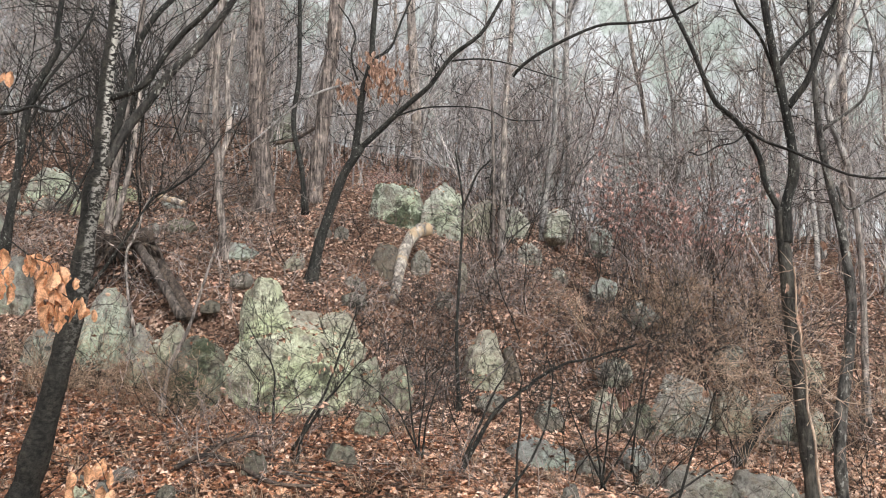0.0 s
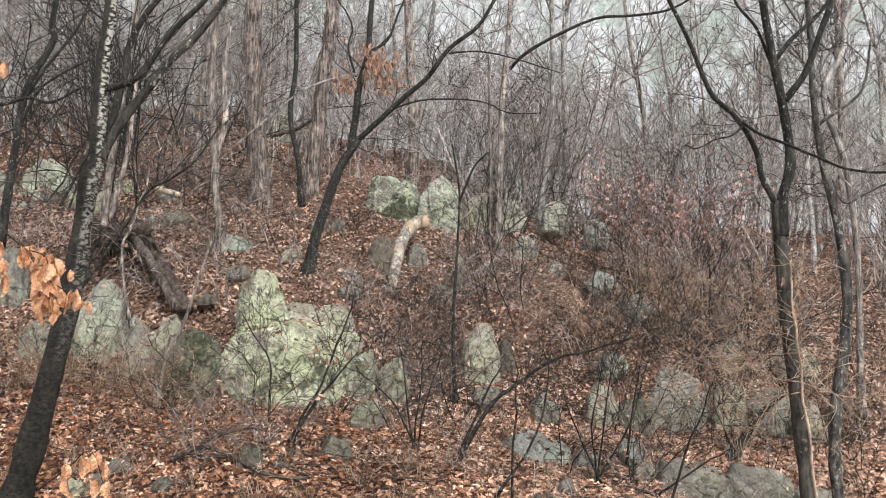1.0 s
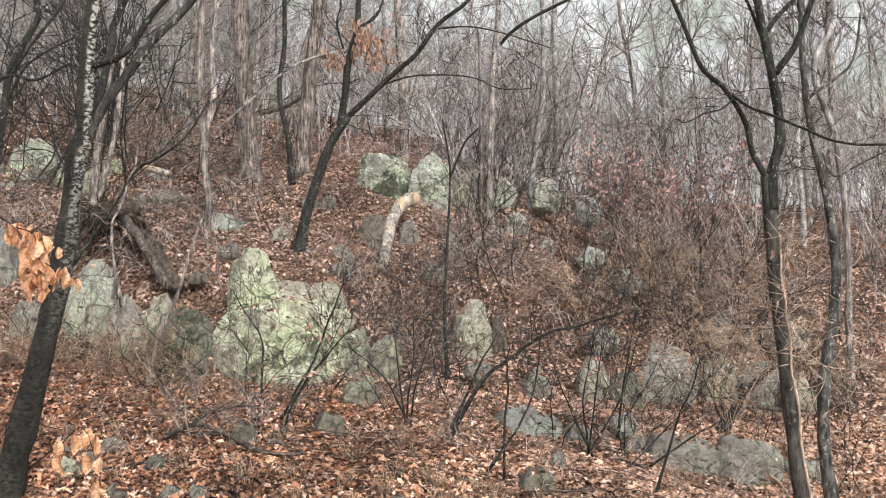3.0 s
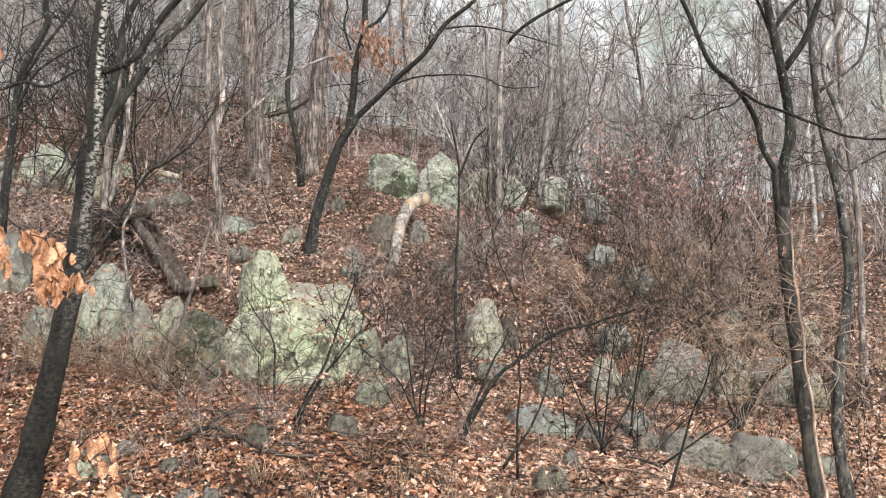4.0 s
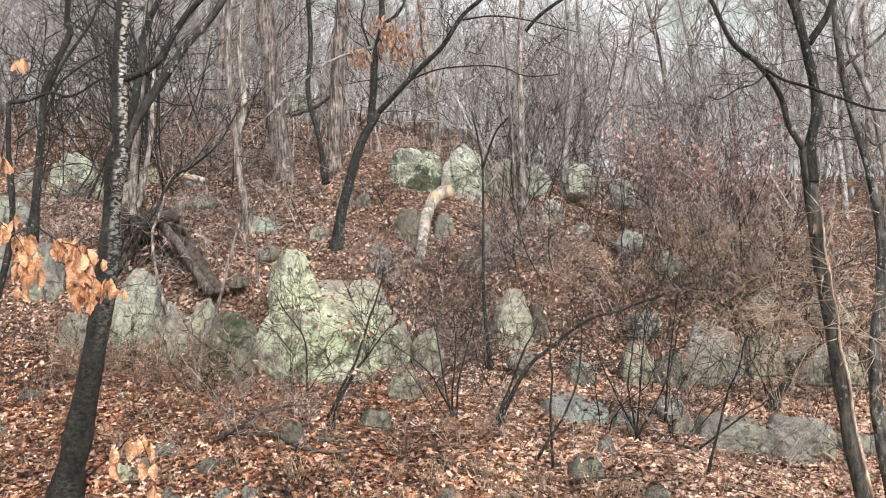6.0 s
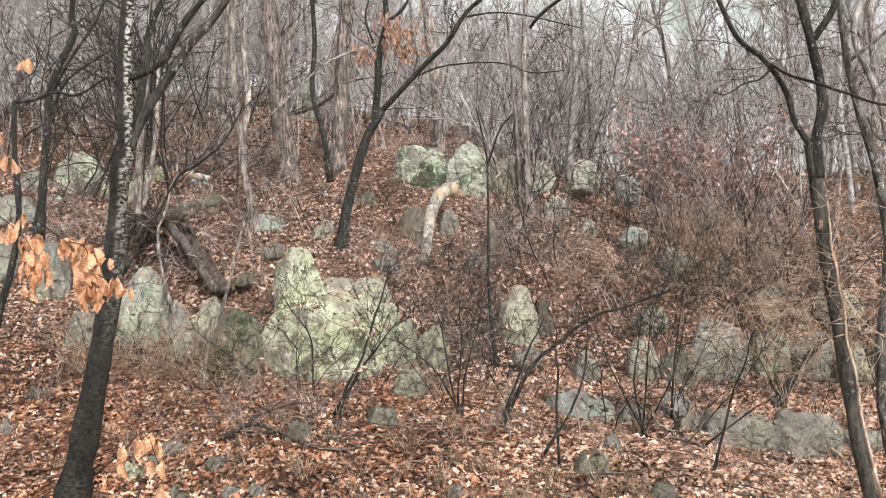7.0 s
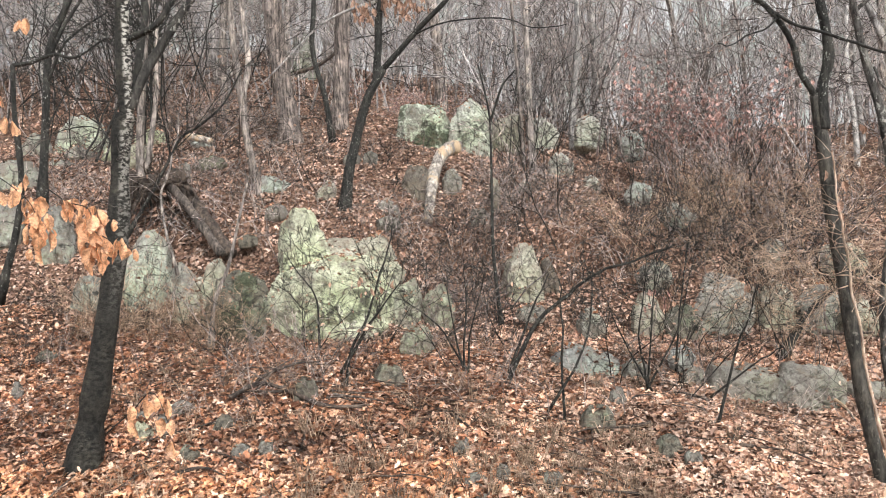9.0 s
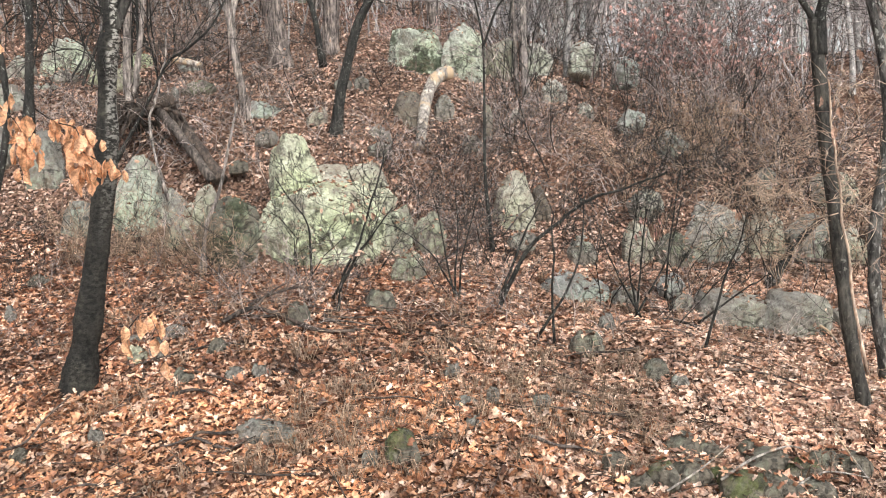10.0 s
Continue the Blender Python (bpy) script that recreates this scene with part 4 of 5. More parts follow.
        x = rng.uniform(-0.6, 0.6) * (y + 1)
        a, n = rng.uniform(0, 6.28), 4
        s = np.linspace(0, rng.uniform(0.15, 0.9), n)
        sx_, sy_ = x + np.cos(a) * s + rng.normal(0, 0.02, n), y + np.sin(a) * s + rng.normal(0, 0.02, n)
        pz = height(sx_, sy_) + 0.03 + rng.uniform(0, 0.05)
        t.add(np.stack([sx_, sy_, pz], -1), np.linspace(rng.uniform(0.003, 0.008), 0.002, n), 4)
    tagged(part("fallen_twigs", t.mesh("fallen_twigs"), M_ROTTEN), "dark wet twigs lying on the leaves", "twigs", kind="stuff")


ground_sticks()


def grass_tufts():
    rng = np.random.default_rng(8)
    t = Tubes()
    for k in range(230):
        y = rng.uniform(5.6, 12) if k < 100 else rng.uniform(6.3, 8.3)
        x = rng.uniform(-0.5, 0.5) * y if k < 100 else rng.uniform(-1.9, 1.5)
        z = ground_at(x, y)
        for _ in range(11):
            a, l = rng.uniform(0, 6.28), rng.uniform(0.1, 0.3)
            d = np.array((math.cos(a), math.sin(a), 0)) * l
            b = np.array((x, y, z)) + rng.normal(0, 0.04, 3) * (1, 1, 0)
            t.add([b, b + d * 0.3 + (0, 0, l * 0.7), b + d * 0.8 + (0, 0, l * 0.7)], [0.0042, 0.0036, 0.0015], 3, caps=False)
    tagged(part("dry_grass", t.mesh("dry_grass"), M_TAN), "dry tan grass tufts among fallen leaves", "grass", kind="stuff")


grass_tufts()

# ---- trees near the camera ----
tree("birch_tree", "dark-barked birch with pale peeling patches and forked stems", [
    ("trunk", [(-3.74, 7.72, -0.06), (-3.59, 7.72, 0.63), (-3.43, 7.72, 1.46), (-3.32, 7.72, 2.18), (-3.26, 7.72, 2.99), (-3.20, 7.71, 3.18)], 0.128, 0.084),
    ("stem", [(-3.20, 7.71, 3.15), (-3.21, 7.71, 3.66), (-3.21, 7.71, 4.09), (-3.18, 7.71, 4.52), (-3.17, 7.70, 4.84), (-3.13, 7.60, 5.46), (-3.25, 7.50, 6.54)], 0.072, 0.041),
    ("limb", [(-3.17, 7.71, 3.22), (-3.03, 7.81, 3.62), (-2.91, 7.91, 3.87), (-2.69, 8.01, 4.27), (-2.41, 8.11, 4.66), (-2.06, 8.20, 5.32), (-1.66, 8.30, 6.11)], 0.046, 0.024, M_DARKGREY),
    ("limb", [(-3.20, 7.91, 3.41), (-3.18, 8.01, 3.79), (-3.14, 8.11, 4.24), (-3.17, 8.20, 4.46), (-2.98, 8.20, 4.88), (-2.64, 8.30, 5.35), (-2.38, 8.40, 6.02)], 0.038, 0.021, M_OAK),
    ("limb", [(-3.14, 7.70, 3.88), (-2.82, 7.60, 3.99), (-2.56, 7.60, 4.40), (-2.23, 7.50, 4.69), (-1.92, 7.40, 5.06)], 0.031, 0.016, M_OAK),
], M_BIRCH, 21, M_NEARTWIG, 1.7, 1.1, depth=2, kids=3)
tree("forked_tree", "dark wet forked tree with a slender trunk", [
    ("trunk", [(3.41, 7.62, -0.48), (3.28, 7.62, 0.22), (3.18, 7.62, 1.18), (3.10, 7.62, 1.92), (3.06, 7.62, 2.51), (3.02, 7.62, 2.98)], 0.065, 0.052, M_FOOT),
    ("limb", [(3.07, 7.60, 2.70), (3.01, 7.60, 2.95), (2.87, 7.60, 3.21), (2.83, 7.60, 3.44), (2.62, 7.60, 3.78), (2.42, 7.60, 3.96), (2.23, 7.60, 4.42), (2.00, 7.60, 4.93), (1.74, 7.60, 5.65)], 0.029, 0.015),
    ("limb", [(3.07, 7.60, 2.67), (3.07, 7.60, 3.01), (3.15, 7.60, 3.35), (3.09, 7.60, 3.87), (3.00, 7.60, 4.36), (2.91, 7.60, 4.95), (2.86, 7.60, 5.79)], 0.050, 0.027),
    ("limb", [(3.11, 7.60, 3.93), (3.26, 7.50, 4.17), (3.40, 7.50, 4.54), (3.54, 7.50, 4.93), (3.66, 7.40, 5.54)], 0.033, 0.019),
    ("limb", [(3.04, 7.60, 4.33), (3.25, 7.70, 4.59), (3.51, 7.80, 4.83), (3.65, 7.80, 5.03), (3.91, 7.80, 5.52)], 0.023, 0.013),
    ("branch", [(2.71, 7.60, 3.72), (2.83, 7.50, 3.59), (3.00, 7.40, 3.49), (3.20, 7.30, 3.37), (3.45, 7.20, 3.23), (3.72, 7.10, 3.18), (4.01, 7.00, 3.19)], 0.014, 0.010),
    ("branch", [(2.73, 7.60, 3.69), (2.58, 7.50, 3.56), (2.43, 7.50, 3.53), (2.24, 7.40, 3.44), (2.12, 7.40, 3.47)], 0.010, 0.005),
    ("branch", [(3.00, 7.60, 4.25), (2.88, 7.70, 4.66), (2.69, 7.70, 4.88), (2.57, 7.70, 5.21)], 0.017, 0.010),
], M_OAK, 22, M_NEARTWIG, 2.6, 0.75, depth=2, kids=4)
tree("leaning_tree", "grey bent slender tree beside a darker forked one", [
    ("trunk", [(4.18, 8.82, -0.38), (4.07, 8.82, 0.27), (4.05, 8.80, 0.94), (4.15, 8.80, 1.63), (4.21, 8.80, 2.21), (4.14, 8.80, 2.91), (4.00, 8.80, 3.57), (3.91, 8.80, 4.24), (3.88, 8.80, 4.99), (3.83, 8.80, 6.14)], 0.072, 0.020),
    ("branch", [(3.96, 8.80, 4.06), (4.17, 8.80, 4.22), (4.42, 8.80, 4.47), (4.53, 8.80, 5.01)], 0.020, 0.011),
    ("branch", [(4.09, 8.80, 3.45), (4.15, 8.70, 3.20), (4.39, 8.70, 3.32), (4.69, 8.60, 3.49)], 0.013, 0.009),
], M_LEAN, 23, M_NEARTWIG, 2.6, 0.7, depth=2, kids=3)
tree("pale_tree", "pale grey twisted trunk behind the darker trees", [
    ("trunk", [(6.39, 13.00, 0.90), (6.39, 13.00, 3.20), (6.23, 13.00, 4.70)], 0.052, 0.046, M_MIDBARK),
    ("stem", [(6.23, 13.00, 4.66), (5.92, 13.00, 5.69), (6.21, 13.00, 6.34), (6.30, 13.00, 6.90), (6.49, 13.00, 7.47), (6.62, 13.00, 8.52)], 0.05, 0.039),
], M_GREYBARK, 24, M_TWIGGREY, 1.5, 1.0)
tree("oak_tree", "dark leaning oak that forks low over the slope", [
    ("trunk", [(-2.28, 14.51, 2.80), (-2.17, 14.51, 3.43), (-2.01, 14.51, 4.01), (-1.80, 14.51, 4.64), (-1.51, 14.51, 5.13)], 0.096, 0.071),
    ("stem", [(-1.65, 14.51, 4.89), (-1.57, 14.51, 5.58), (-1.54, 14.51, 6.08), (-1.40, 14.51, 6.68), (-1.39, 14.50, 7.19), (-1.36, 14.50, 7.82), (-1.30, 14.50, 9.09)], 0.068, 0.036),
    ("limb", [(-1.53, 14.51, 5.11), (-1.13, 14.41, 5.48), (-0.75, 14.31, 5.83), (-0.34, 14.21, 6.18), (0.02, 14.11, 6.67), (0.50, 14.00, 7.04), (0.82, 14.00, 7.61), (1.15, 14.00, 8.28)], 0.053, 0.025),
    ("branch", [(-1.03, 14.40, 5.61), (-0.73, 14.20, 5.68), (-0.29, 14.00, 5.73), (0.52, 13.80, 5.67), (0.98, 13.60, 5.44), (1.52, 13.50, 5.42)], 0.016, 0.008),
    ("branch", [(0.02, 14.20, 6.62), (0.50, 14.00, 6.59), (1.07, 13.80, 6.41), (1.90, 13.60, 6.09)], 0.016, 0.008),
    ("branch", [(-1.56, 14.50, 6.31), (-2.10, 14.20, 6.06), (-2.54, 14.00, 5.75), (-3.04, 13.80, 5.19), (-3.40, 13.60, 4.75)], 0.028, 0.011, M_GREYBARK),
    ("branch", [(-1.60, 14.50, 6.25), (-1.75, 14.50, 6.76), (-1.69, 14.50, 7.18), (-2.01, 14.50, 7.70)], 0.021, 0.014),
    ("branch", [(-1.45, 14.50, 6.67), (-1.09, 14.60, 6.97), (-0.91, 14.70, 7.49), (-0.68, 14.80, 8.18)], 0.028, 0.018),
], M_OAK, 25, M_OAK, 1.8, 1.0, depth=2, kids=3)


def bark_strips(root, pts, r0, r1, n, seed, thick=1.0):
    """Long plates of bark that stand off the trunk at their ends."""
    rng = np.random.default_rng(seed)
    trunk, base = root.children[0], np.array(pts[0], float)
    path = smooth_path(pts, 12)
    t = Tubes()
    for _ in range(n):
        g, a, size = rng.uniform(0, 1) ** 1.4, rng.uniform(0, 6.28), rng.uniform(0.22, 0.7)
        p = np.array([np.interp(g, np.linspace(0, 1, len(path)), path[:, k]) for k in range(3)])
        r = r0 + (r1 - r0) * g
        out = np.array((math.cos(a), math.sin(a), 0))
        lift = np.array((0.028, 0.004, 0.0, 0.006, 0.035)) * rng.uniform(0.4, 1.3) * thick
        u = np.linspace(-0.5, 0.5, 5)
        t.add(p + out * (r + lift)[:, None] + np.stack([rng.normal(0, 0.006, 5), rng.normal(0, 0.006, 5), u * size], -1), np.array((0.007, 0.02, 0.024, 0.018, 0.006)) * rng.uniform(0.7, 1.3) * thick, 4)
    tagged(part("shaggy_bark", t.mesh("shaggy_bark", base), M_SHAG, trunk, "peeling strips of shaggy bark"), kind="stuff")


SHAG_A = [(-3.92, 18.01, 4.51), (-4.01, 18.01, 5.40), (-4.12, 18.01, 6.39), (-4.22, 18.01, 7.52), (-4.30, 18.01, 8.54), (-4.31, 18.00, 9.25), (-4.58, 18.00, 11.90)]
SHAG_B = [(-3.04, 19.01, 4.97), (-2.93, 19.01, 6.20), (-2.85, 19.01, 7.51), (-2.73, 19.01, 8.83), (-2.71, 19.00, 9.72), (-2.69, 19.00, 12.53)]
SHAG_C = [(1.16, 17.41, 3.29), (1.16, 17.41, 4.11), (1.16, 17.51, 4.95), (1.18, 17.61, 5.81), (1.19, 17.71, 6.93), (1.29, 17.81, 8.18), (1.40, 17.90, 10.67)]
shagbark = tree("shagbark_tree", "thick shaggy brown-barked trunk on the upper slope", [
    ("trunk", SHAG_A, 0.203, 0.143),
], M_SHAG, 26, M_TWIGGREY, 0.6, 1.2)
bark_strips(shagbark, SHAG_A, 0.203, 0.143, 260, 1)
straight = tree("straight_tree", "straight brown trunk on the upper slope", [
    ("trunk", SHAG_B, 0.170, 0.120),
], M_SHAG, 27, M_TWIGGREY, 0.6, 1.2)
bark_strips(straight, SHAG_B, 0.170, 0.120, 170, 2)
tree("grey_tree", "slender grey-brown trunk rising from the brush", [
    ("trunk", SHAG_C, 0.076, 0.046),
    ("stem", [(0.99, 17.61, 3.50), (0.99, 17.61, 4.50), (0.97, 17.71, 5.60), (0.93, 17.81, 6.72), (0.88, 17.81, 7.96)], 0.046, 0.029),
    ("limb", [(1.35, 17.80, 7.59), (1.62, 17.60, 7.83), (2.13, 17.40, 8.12), (3.06, 17.20, 8.52), (3.78, 17.00, 8.53), (4.49, 16.80, 8.59), (5.01, 16.60, 8.83)], 0.041, 0.023, M_OAK),
], M_MIDBARK, 34, M_TWIGGREY, 2.0, 1.0, depth=2, kids=3)
TWIN = [(-3.89, 15.01, 3.20), (-4.05, 15.01, 4.07), (-4.14, 15.01, 4.90), (-4.25, 15.01, 6.15), (-4.25, 15.01, 7.41), (-4.23, 15.00, 9.06)]
twin = tree("twin_tree", "slender grey-brown trunk on the leafy slope", [
    ("trunk", TWIN, 0.065, 0.045),
    ("stem", [(-4.09, 15.21, 4.00), (-4.22, 15.41, 4.88), (-4.11, 15.51, 5.65), (-4.19, 15.51, 6.62), (-4.14, 15.61, 7.63)], 0.070, 0.040),
], M_MIDBARK, 28, M_MIDBARK, 2.5, 1.1, depth=2, kids=3)
bark_strips(twin, TWIN, 0.065, 0.045, 110, 3, 0.4)
tree("slim_tree", "slim dark trunk on the slope", [
    ("trunk", [(-2.89, 17.01, 4.57), (-2.98, 17.01, 5.27), (-3.19, 17.01, 6.21), (-3.12, 17.01, 7.15), (-3.15, 17.01, 8.11), (-3.23, 17.00, 9.84)], 0.056, 0.040),
], M_OAK, 29, M_OAK, 2.2, 1.1, depth=2, kids=3)
tree("slim_tree", "slim dark sapling in the middle of the slope", [
    ("trunk", [(0.26, 13.01, 0.82), (0.20, 13.01, 1.85), (0.22, 13.01, 2.72), (0.25, 13.01, 3.76), (0.21, 13.01, 4.21), (0.11, 13.01, 4.74)], 0.032, 0.013),
    ("branch", [(0.25, 13.01, 3.85), (0.46, 12.91, 4.35), (0.68, 12.81, 4.58)], 0.022, 0.013),
], M_OAK, 30, M_TWIG, 3, 0.7)
tree("slim_tree", "slim dark tree with a crooked side branch", [
    ("trunk", [(-5.74, 11.01, 2.92), (-5.66, 11.01, 3.98), (-5.58, 11.01, 4.82), (-5.27, 11.01, 5.50), (-5.30, 11.00, 5.73), (-5.23, 11.00, 6.69)], 0.055, 0.033),
    ("branch", [(-5.60, 11.01, 4.67), (-5.35, 11.01, 5.12), (-5.01, 11.11, 5.68), (-4.89, 11.21, 6.19)], 0.029, 0.015),
    ("branch", [(-5.63, 11.01, 4.32), (-5.30, 10.91, 4.86), (-4.65, 10.81, 5.18)], 0.022, 0.011),
], M_OAK, 31, M_NEARTWIG, 3, 1.1, depth=2, kids=3)
tree("slim_tree", "slim dark tree with a crooked side branch", [
    ("trunk", [(-4.93, 8.61, 1.72), (-4.78, 8.61, 2.23), (-4.71, 8.61, 2.76), (-4.76, 8.61, 3.47), (-4.76, 8.61, 3.95)], 0.037, 0.026),
    ("branch", [(-4.76, 8.61, 3.95), (-4.55, 8.61, 3.97), (-4.31, 8.61, 4.04), (-4.10, 8.61, 4.01), (-3.70, 8.61, 4.21)], 0.023, 0.009),
], M_OAK, 32, M_NEARTWIG, 3, 0.9, depth=2, kids=3)
tree("grey_tree", "pale grey trunk behind the birch", [
    ("trunk", [(-5.63, 14.01, 3.36), (-5.60, 14.01, 4.18), (-5.53, 14.01, 4.95), (-5.42, 14.01, 6.11), (-5.33, 14.01, 7.10), (-5.28, 14.00, 8.32)], 0.070, 0.042),
    ("stem", [(-5.52, 14.01, 3.50), (-5.40, 14.01, 4.17), (-5.30, 14.01, 4.84), (-5.25, 14.01, 5.91)], 0.051, 0.028),
], M_MIDBARK, 33, M_OAK, 2.5, 1.2, depth=2, kids=3)

# ---- dead wood ----
def log(name, label, pts, r0, r1, material, seed):
    rng = np.random.default_rng(seed)
    p = smooth_path(pts, 5)
    t = Tubes()
    t.add(p, np.linspace(r0, r1, len(p)) * rng.uniform(0.88, 1.12, len(p)), 12, 0.08, rng)
    if name == "broken_log":
        axis = unit(p[0] - p[2])
        for _ in range(16):
            side = unit(np.cross(axis, rng.normal(0, 1, 3))) * r0 * rng.uniform(0.2, 0.85)
            t.add([p[1] + side, p[0] + side + axis * rng.uniform(0.0, 0.06), p[0] + side * 0.8 + axis * rng.uniform(0.08, 0.24)], [0.035, 0.028, 0.004], 5)
    ob = new(name, t.mesh(name, p[0]))
    ob.location = p[0]
    ob.data.materials.append(material)
    return tagged(ob, label, "log")


log("broken_log", "broken bent pale log with bare tan wood leaning on rocks", [(-0.36, 16.60, 4.03), (-0.60, 16.35, 3.90), (-0.78, 16.00, 3.52), (-0.84, 15.40, 3.00), (-0.89, 14.90, 2.50)], 0.135, 0.095, M_DEAD, 1)
log("fallen_log", "rotten dark fallen log sloping downhill", [(-5.14, 13.80, 3.36), (-4.65, 13.40, 2.86), (-4.24, 13.10, 2.38), (-3.95, 12.88, 2.02)], 0.082, 0.07, M_WETLOG, 2)
log("fallen_log", "dark rotten log lying beside another one", [(-4.98, 13.98, 3.34), (-4.55, 13.70, 2.80), (-4.10, 13.30, 2.28), (-3.88, 13.10, 2.02)], 0.12, 0.10, M_ROTTEN, 3)
log("fallen_log", "grey weathered log lying flat on the leaves", [(-5.68, 16.50, 4.53), (-5.42, 16.48, 4.46), (-5.16, 16.50, 4.38)], 0.075, 0.06, M_DEAD, 14)


def root_plate(at, seed):
    """A rotten stump lying on its side, with the torn-up roots spread about it."""
    rng = np.random.default_rng(seed)
    root = thing("root_plate", at, "dark upturned stump and roots of a fallen tree", "tree roots")
    t = Tubes()
    p = smooth_path([(-0.62, 0.0, -0.14), (-0.25, 0.05, 0.0), (0.12, 0.1, 0.1), (0.42, 0.2, 0.16)], 6)
    t.add(p, np.linspace(0.19, 0.13, len(p)), 14, 0.14, rng)
    part("stump", t.mesh("stump"), M_ROTTEN, root)
    for k in range(22):
        t = Tubes()
        s = rng.uniform(-0.6, 0.35)
        way = np.array((rng.normal(-0.2, 0.8), rng.normal(-0.5, 0.4), rng.normal(-0.35, 0.6)))
        grow(t, (s, 0.0, 0.16 * s), way, rng.uniform(0.35, 0.85), rng.uniform(0.02, 0.05), 2, rng, 3, -0.3, 0.4, 6, 0.004)
        part("root", t.mesh("root"), M_ROTTEN, root)


root_plate((-5.22, 13.65, 3.22), 12)
log("fallen_log", "dark dead log on the upper slope", [(-4.21, 20.01, 6.50), (-3.66, 20.01, 6.64), (-3.10, 20.01, 7.00)], 0.05, 0.035, M_ROTTEN, 4)
log("fallen_branch", "dead grey branch lying on the leaves", [(-2.45, 9.01, 0.52), (-2.29, 9.11, 0.60), (-2.04, 9.21, 0.67), (-1.81, 9.31, 0.67)], 0.018, 0.009, M_ROTTEN, 5)
log("fallen_branch", "dead grey branch lying on the leaves", [(-2.02, 8.71, 0.44), (-1.64, 8.51, 0.31), (-1.25, 8.51, 0.28)], 0.027, 0.015, M_ROTTEN, 6)
log("fallen_branch", "pale bare dead branch on the ledge", [(3.81, 9.61, -0.02), (3.88, 9.51, -0.09), (3.94, 9.41, -0.23)], 0.015, 0.009, M_DEAD, 7)

log("fallen_branch", "dead log lying along the ledge", [(4.52, 11.81, 0.54), (4.82, 11.81, 0.50), (5.27, 11.81, 0.48)], 0.035, 0.024, M_ROTTEN, 8)
log("fallen_branch", "thin dark branch lying on the leaves", [(0.66, 7.42, -0.14), (0.93, 7.42, -0.20), (1.15, 7.32, -0.30), (1.33, 7.22, -0.34)], 0.010, 0.006, M_ROTTEN, 9)
log("fallen_branch", "thin dark branch lying on the leaves", [(-0.35, 8.32, 0.20), (-0.05, 8.02, 0.02), (0.15, 7.82, -0.12)], 0.011, 0.007, M_ROTTEN, 10)
log("fallen_branch", "thin bent dark branch on the leaves", [(-3.76, 6.42, -0.25), (-3.66, 6.62, -0.23), (-3.59, 6.82, -0.09), (-3.52, 7.12, 0.02)], 0.012, 0.007, M_ROTTEN, 11)

for k, pts in enumerate([
        ((1.70, 6.12, -0.55), (1.95, 6.22, -0.44), (2.29, 6.42, -0.41), (2.44, 6.42, -0.46)), ((1.31, 6.12, -0.62), (1.58, 6.22, -0.50), (1.88, 6.52, -0.42)), ((2.14, 6.02, -0.61), (2.48, 6.22, -0.55), (2.80, 6.22, -0.60)), ((2.73, 6.62, -0.39), (2.75, 6.42, -0.49), (2.80, 6.22, -0.62)),
        ((-2.62, 8.62, 0.41), (-2.37, 8.82, 0.52), (-2.02, 8.72, 0.43), (-1.64, 8.52, 0.30), (-1.18, 8.52, 0.30)), ((-2.38, 8.72, 0.45), (-2.26, 9.12, 0.63), (-2.10, 9.42, 0.72)), ((-2.77, 7.42, -0.07), (-2.55, 7.52, -0.05), (-2.32, 7.42, -0.11))]):
    log("fallen_branch", "thin dead branch lying over stones and leaves", pts, (0.012, 0.009, 0.010, 0.008, 0.028, 0.016, 0.022)[k], 0.004, M_ROTTEN if k > 3 else M_DEAD, 40 + k)

rf = np.random.default_rng(91)
for k in range(26):
    if k < 9:
        fx, fy = -2.1 + rf.normal(0, 0.4), 8.8 + rf.normal(0, 0.3)
    else:
        fy = rf.uniform(6.2, 11.0)
        fx = rf.uniform(-0.5, 0.42) * fy
    fa, fl = rf.uniform(-0.7, 0.7) + (math.pi if k % 2 else 0), rf.uniform(0.45, 1.15)
    fu = np.linspace(0, fl, 5)
    bx, by = fx + math.cos(fa) * fu + rf.normal(0, 0.03, 5), fy + math.sin(fa) * fu * 0.7 + rf.normal(0, 0.03, 5)
    log("fallen_branch", "dark wet dead branch lying on the leaves", np.stack([bx, by, height(bx, by) + 0.03 + rf.uniform(0, 0.05) + np.array((0, 0.01, 0.03, 0.02, 0))], -1), rf.uniform(0.008, 0.018), 0.004, M_ROTTEN if k % 3 else M_WETLOG, 70 + k)

# ---- saplings and brush ----
def sapling(label, pts, r0, r1, seed, material, per=5, twig=0.6, depth=1, name="sapling"):
    return tree(name, label, [("stem", pts, r0, r1)], material, seed, None, per * 1.05, twig, "saplings", "sapling", 2, 3)


tree("climbing_vine", "pale tan climbing vine with arching dry sprays beside a dark trunk", [
    ("stem", [(3.23, 7.28, 0.19), (3.16, 7.28, 0.62), (3.14, 7.28, 0.95), (3.09, 7.28, 1.23), (3.08, 7.28, 1.47), (3.05, 7.28, 1.71), (3.03, 7.28, 1.99), (3.00, 7.28, 2.19), (2.98, 7.28, 2.47)], 0.013, 0.007),
    ("spray", [(3.06, 7.29, 1.39), (2.95, 7.51, 1.40), (2.83, 7.81, 1.51), (2.64, 8.01, 1.50), (2.44, 8.21, 1.39), (2.26, 8.31, 1.38)], 0.005, 0.003),
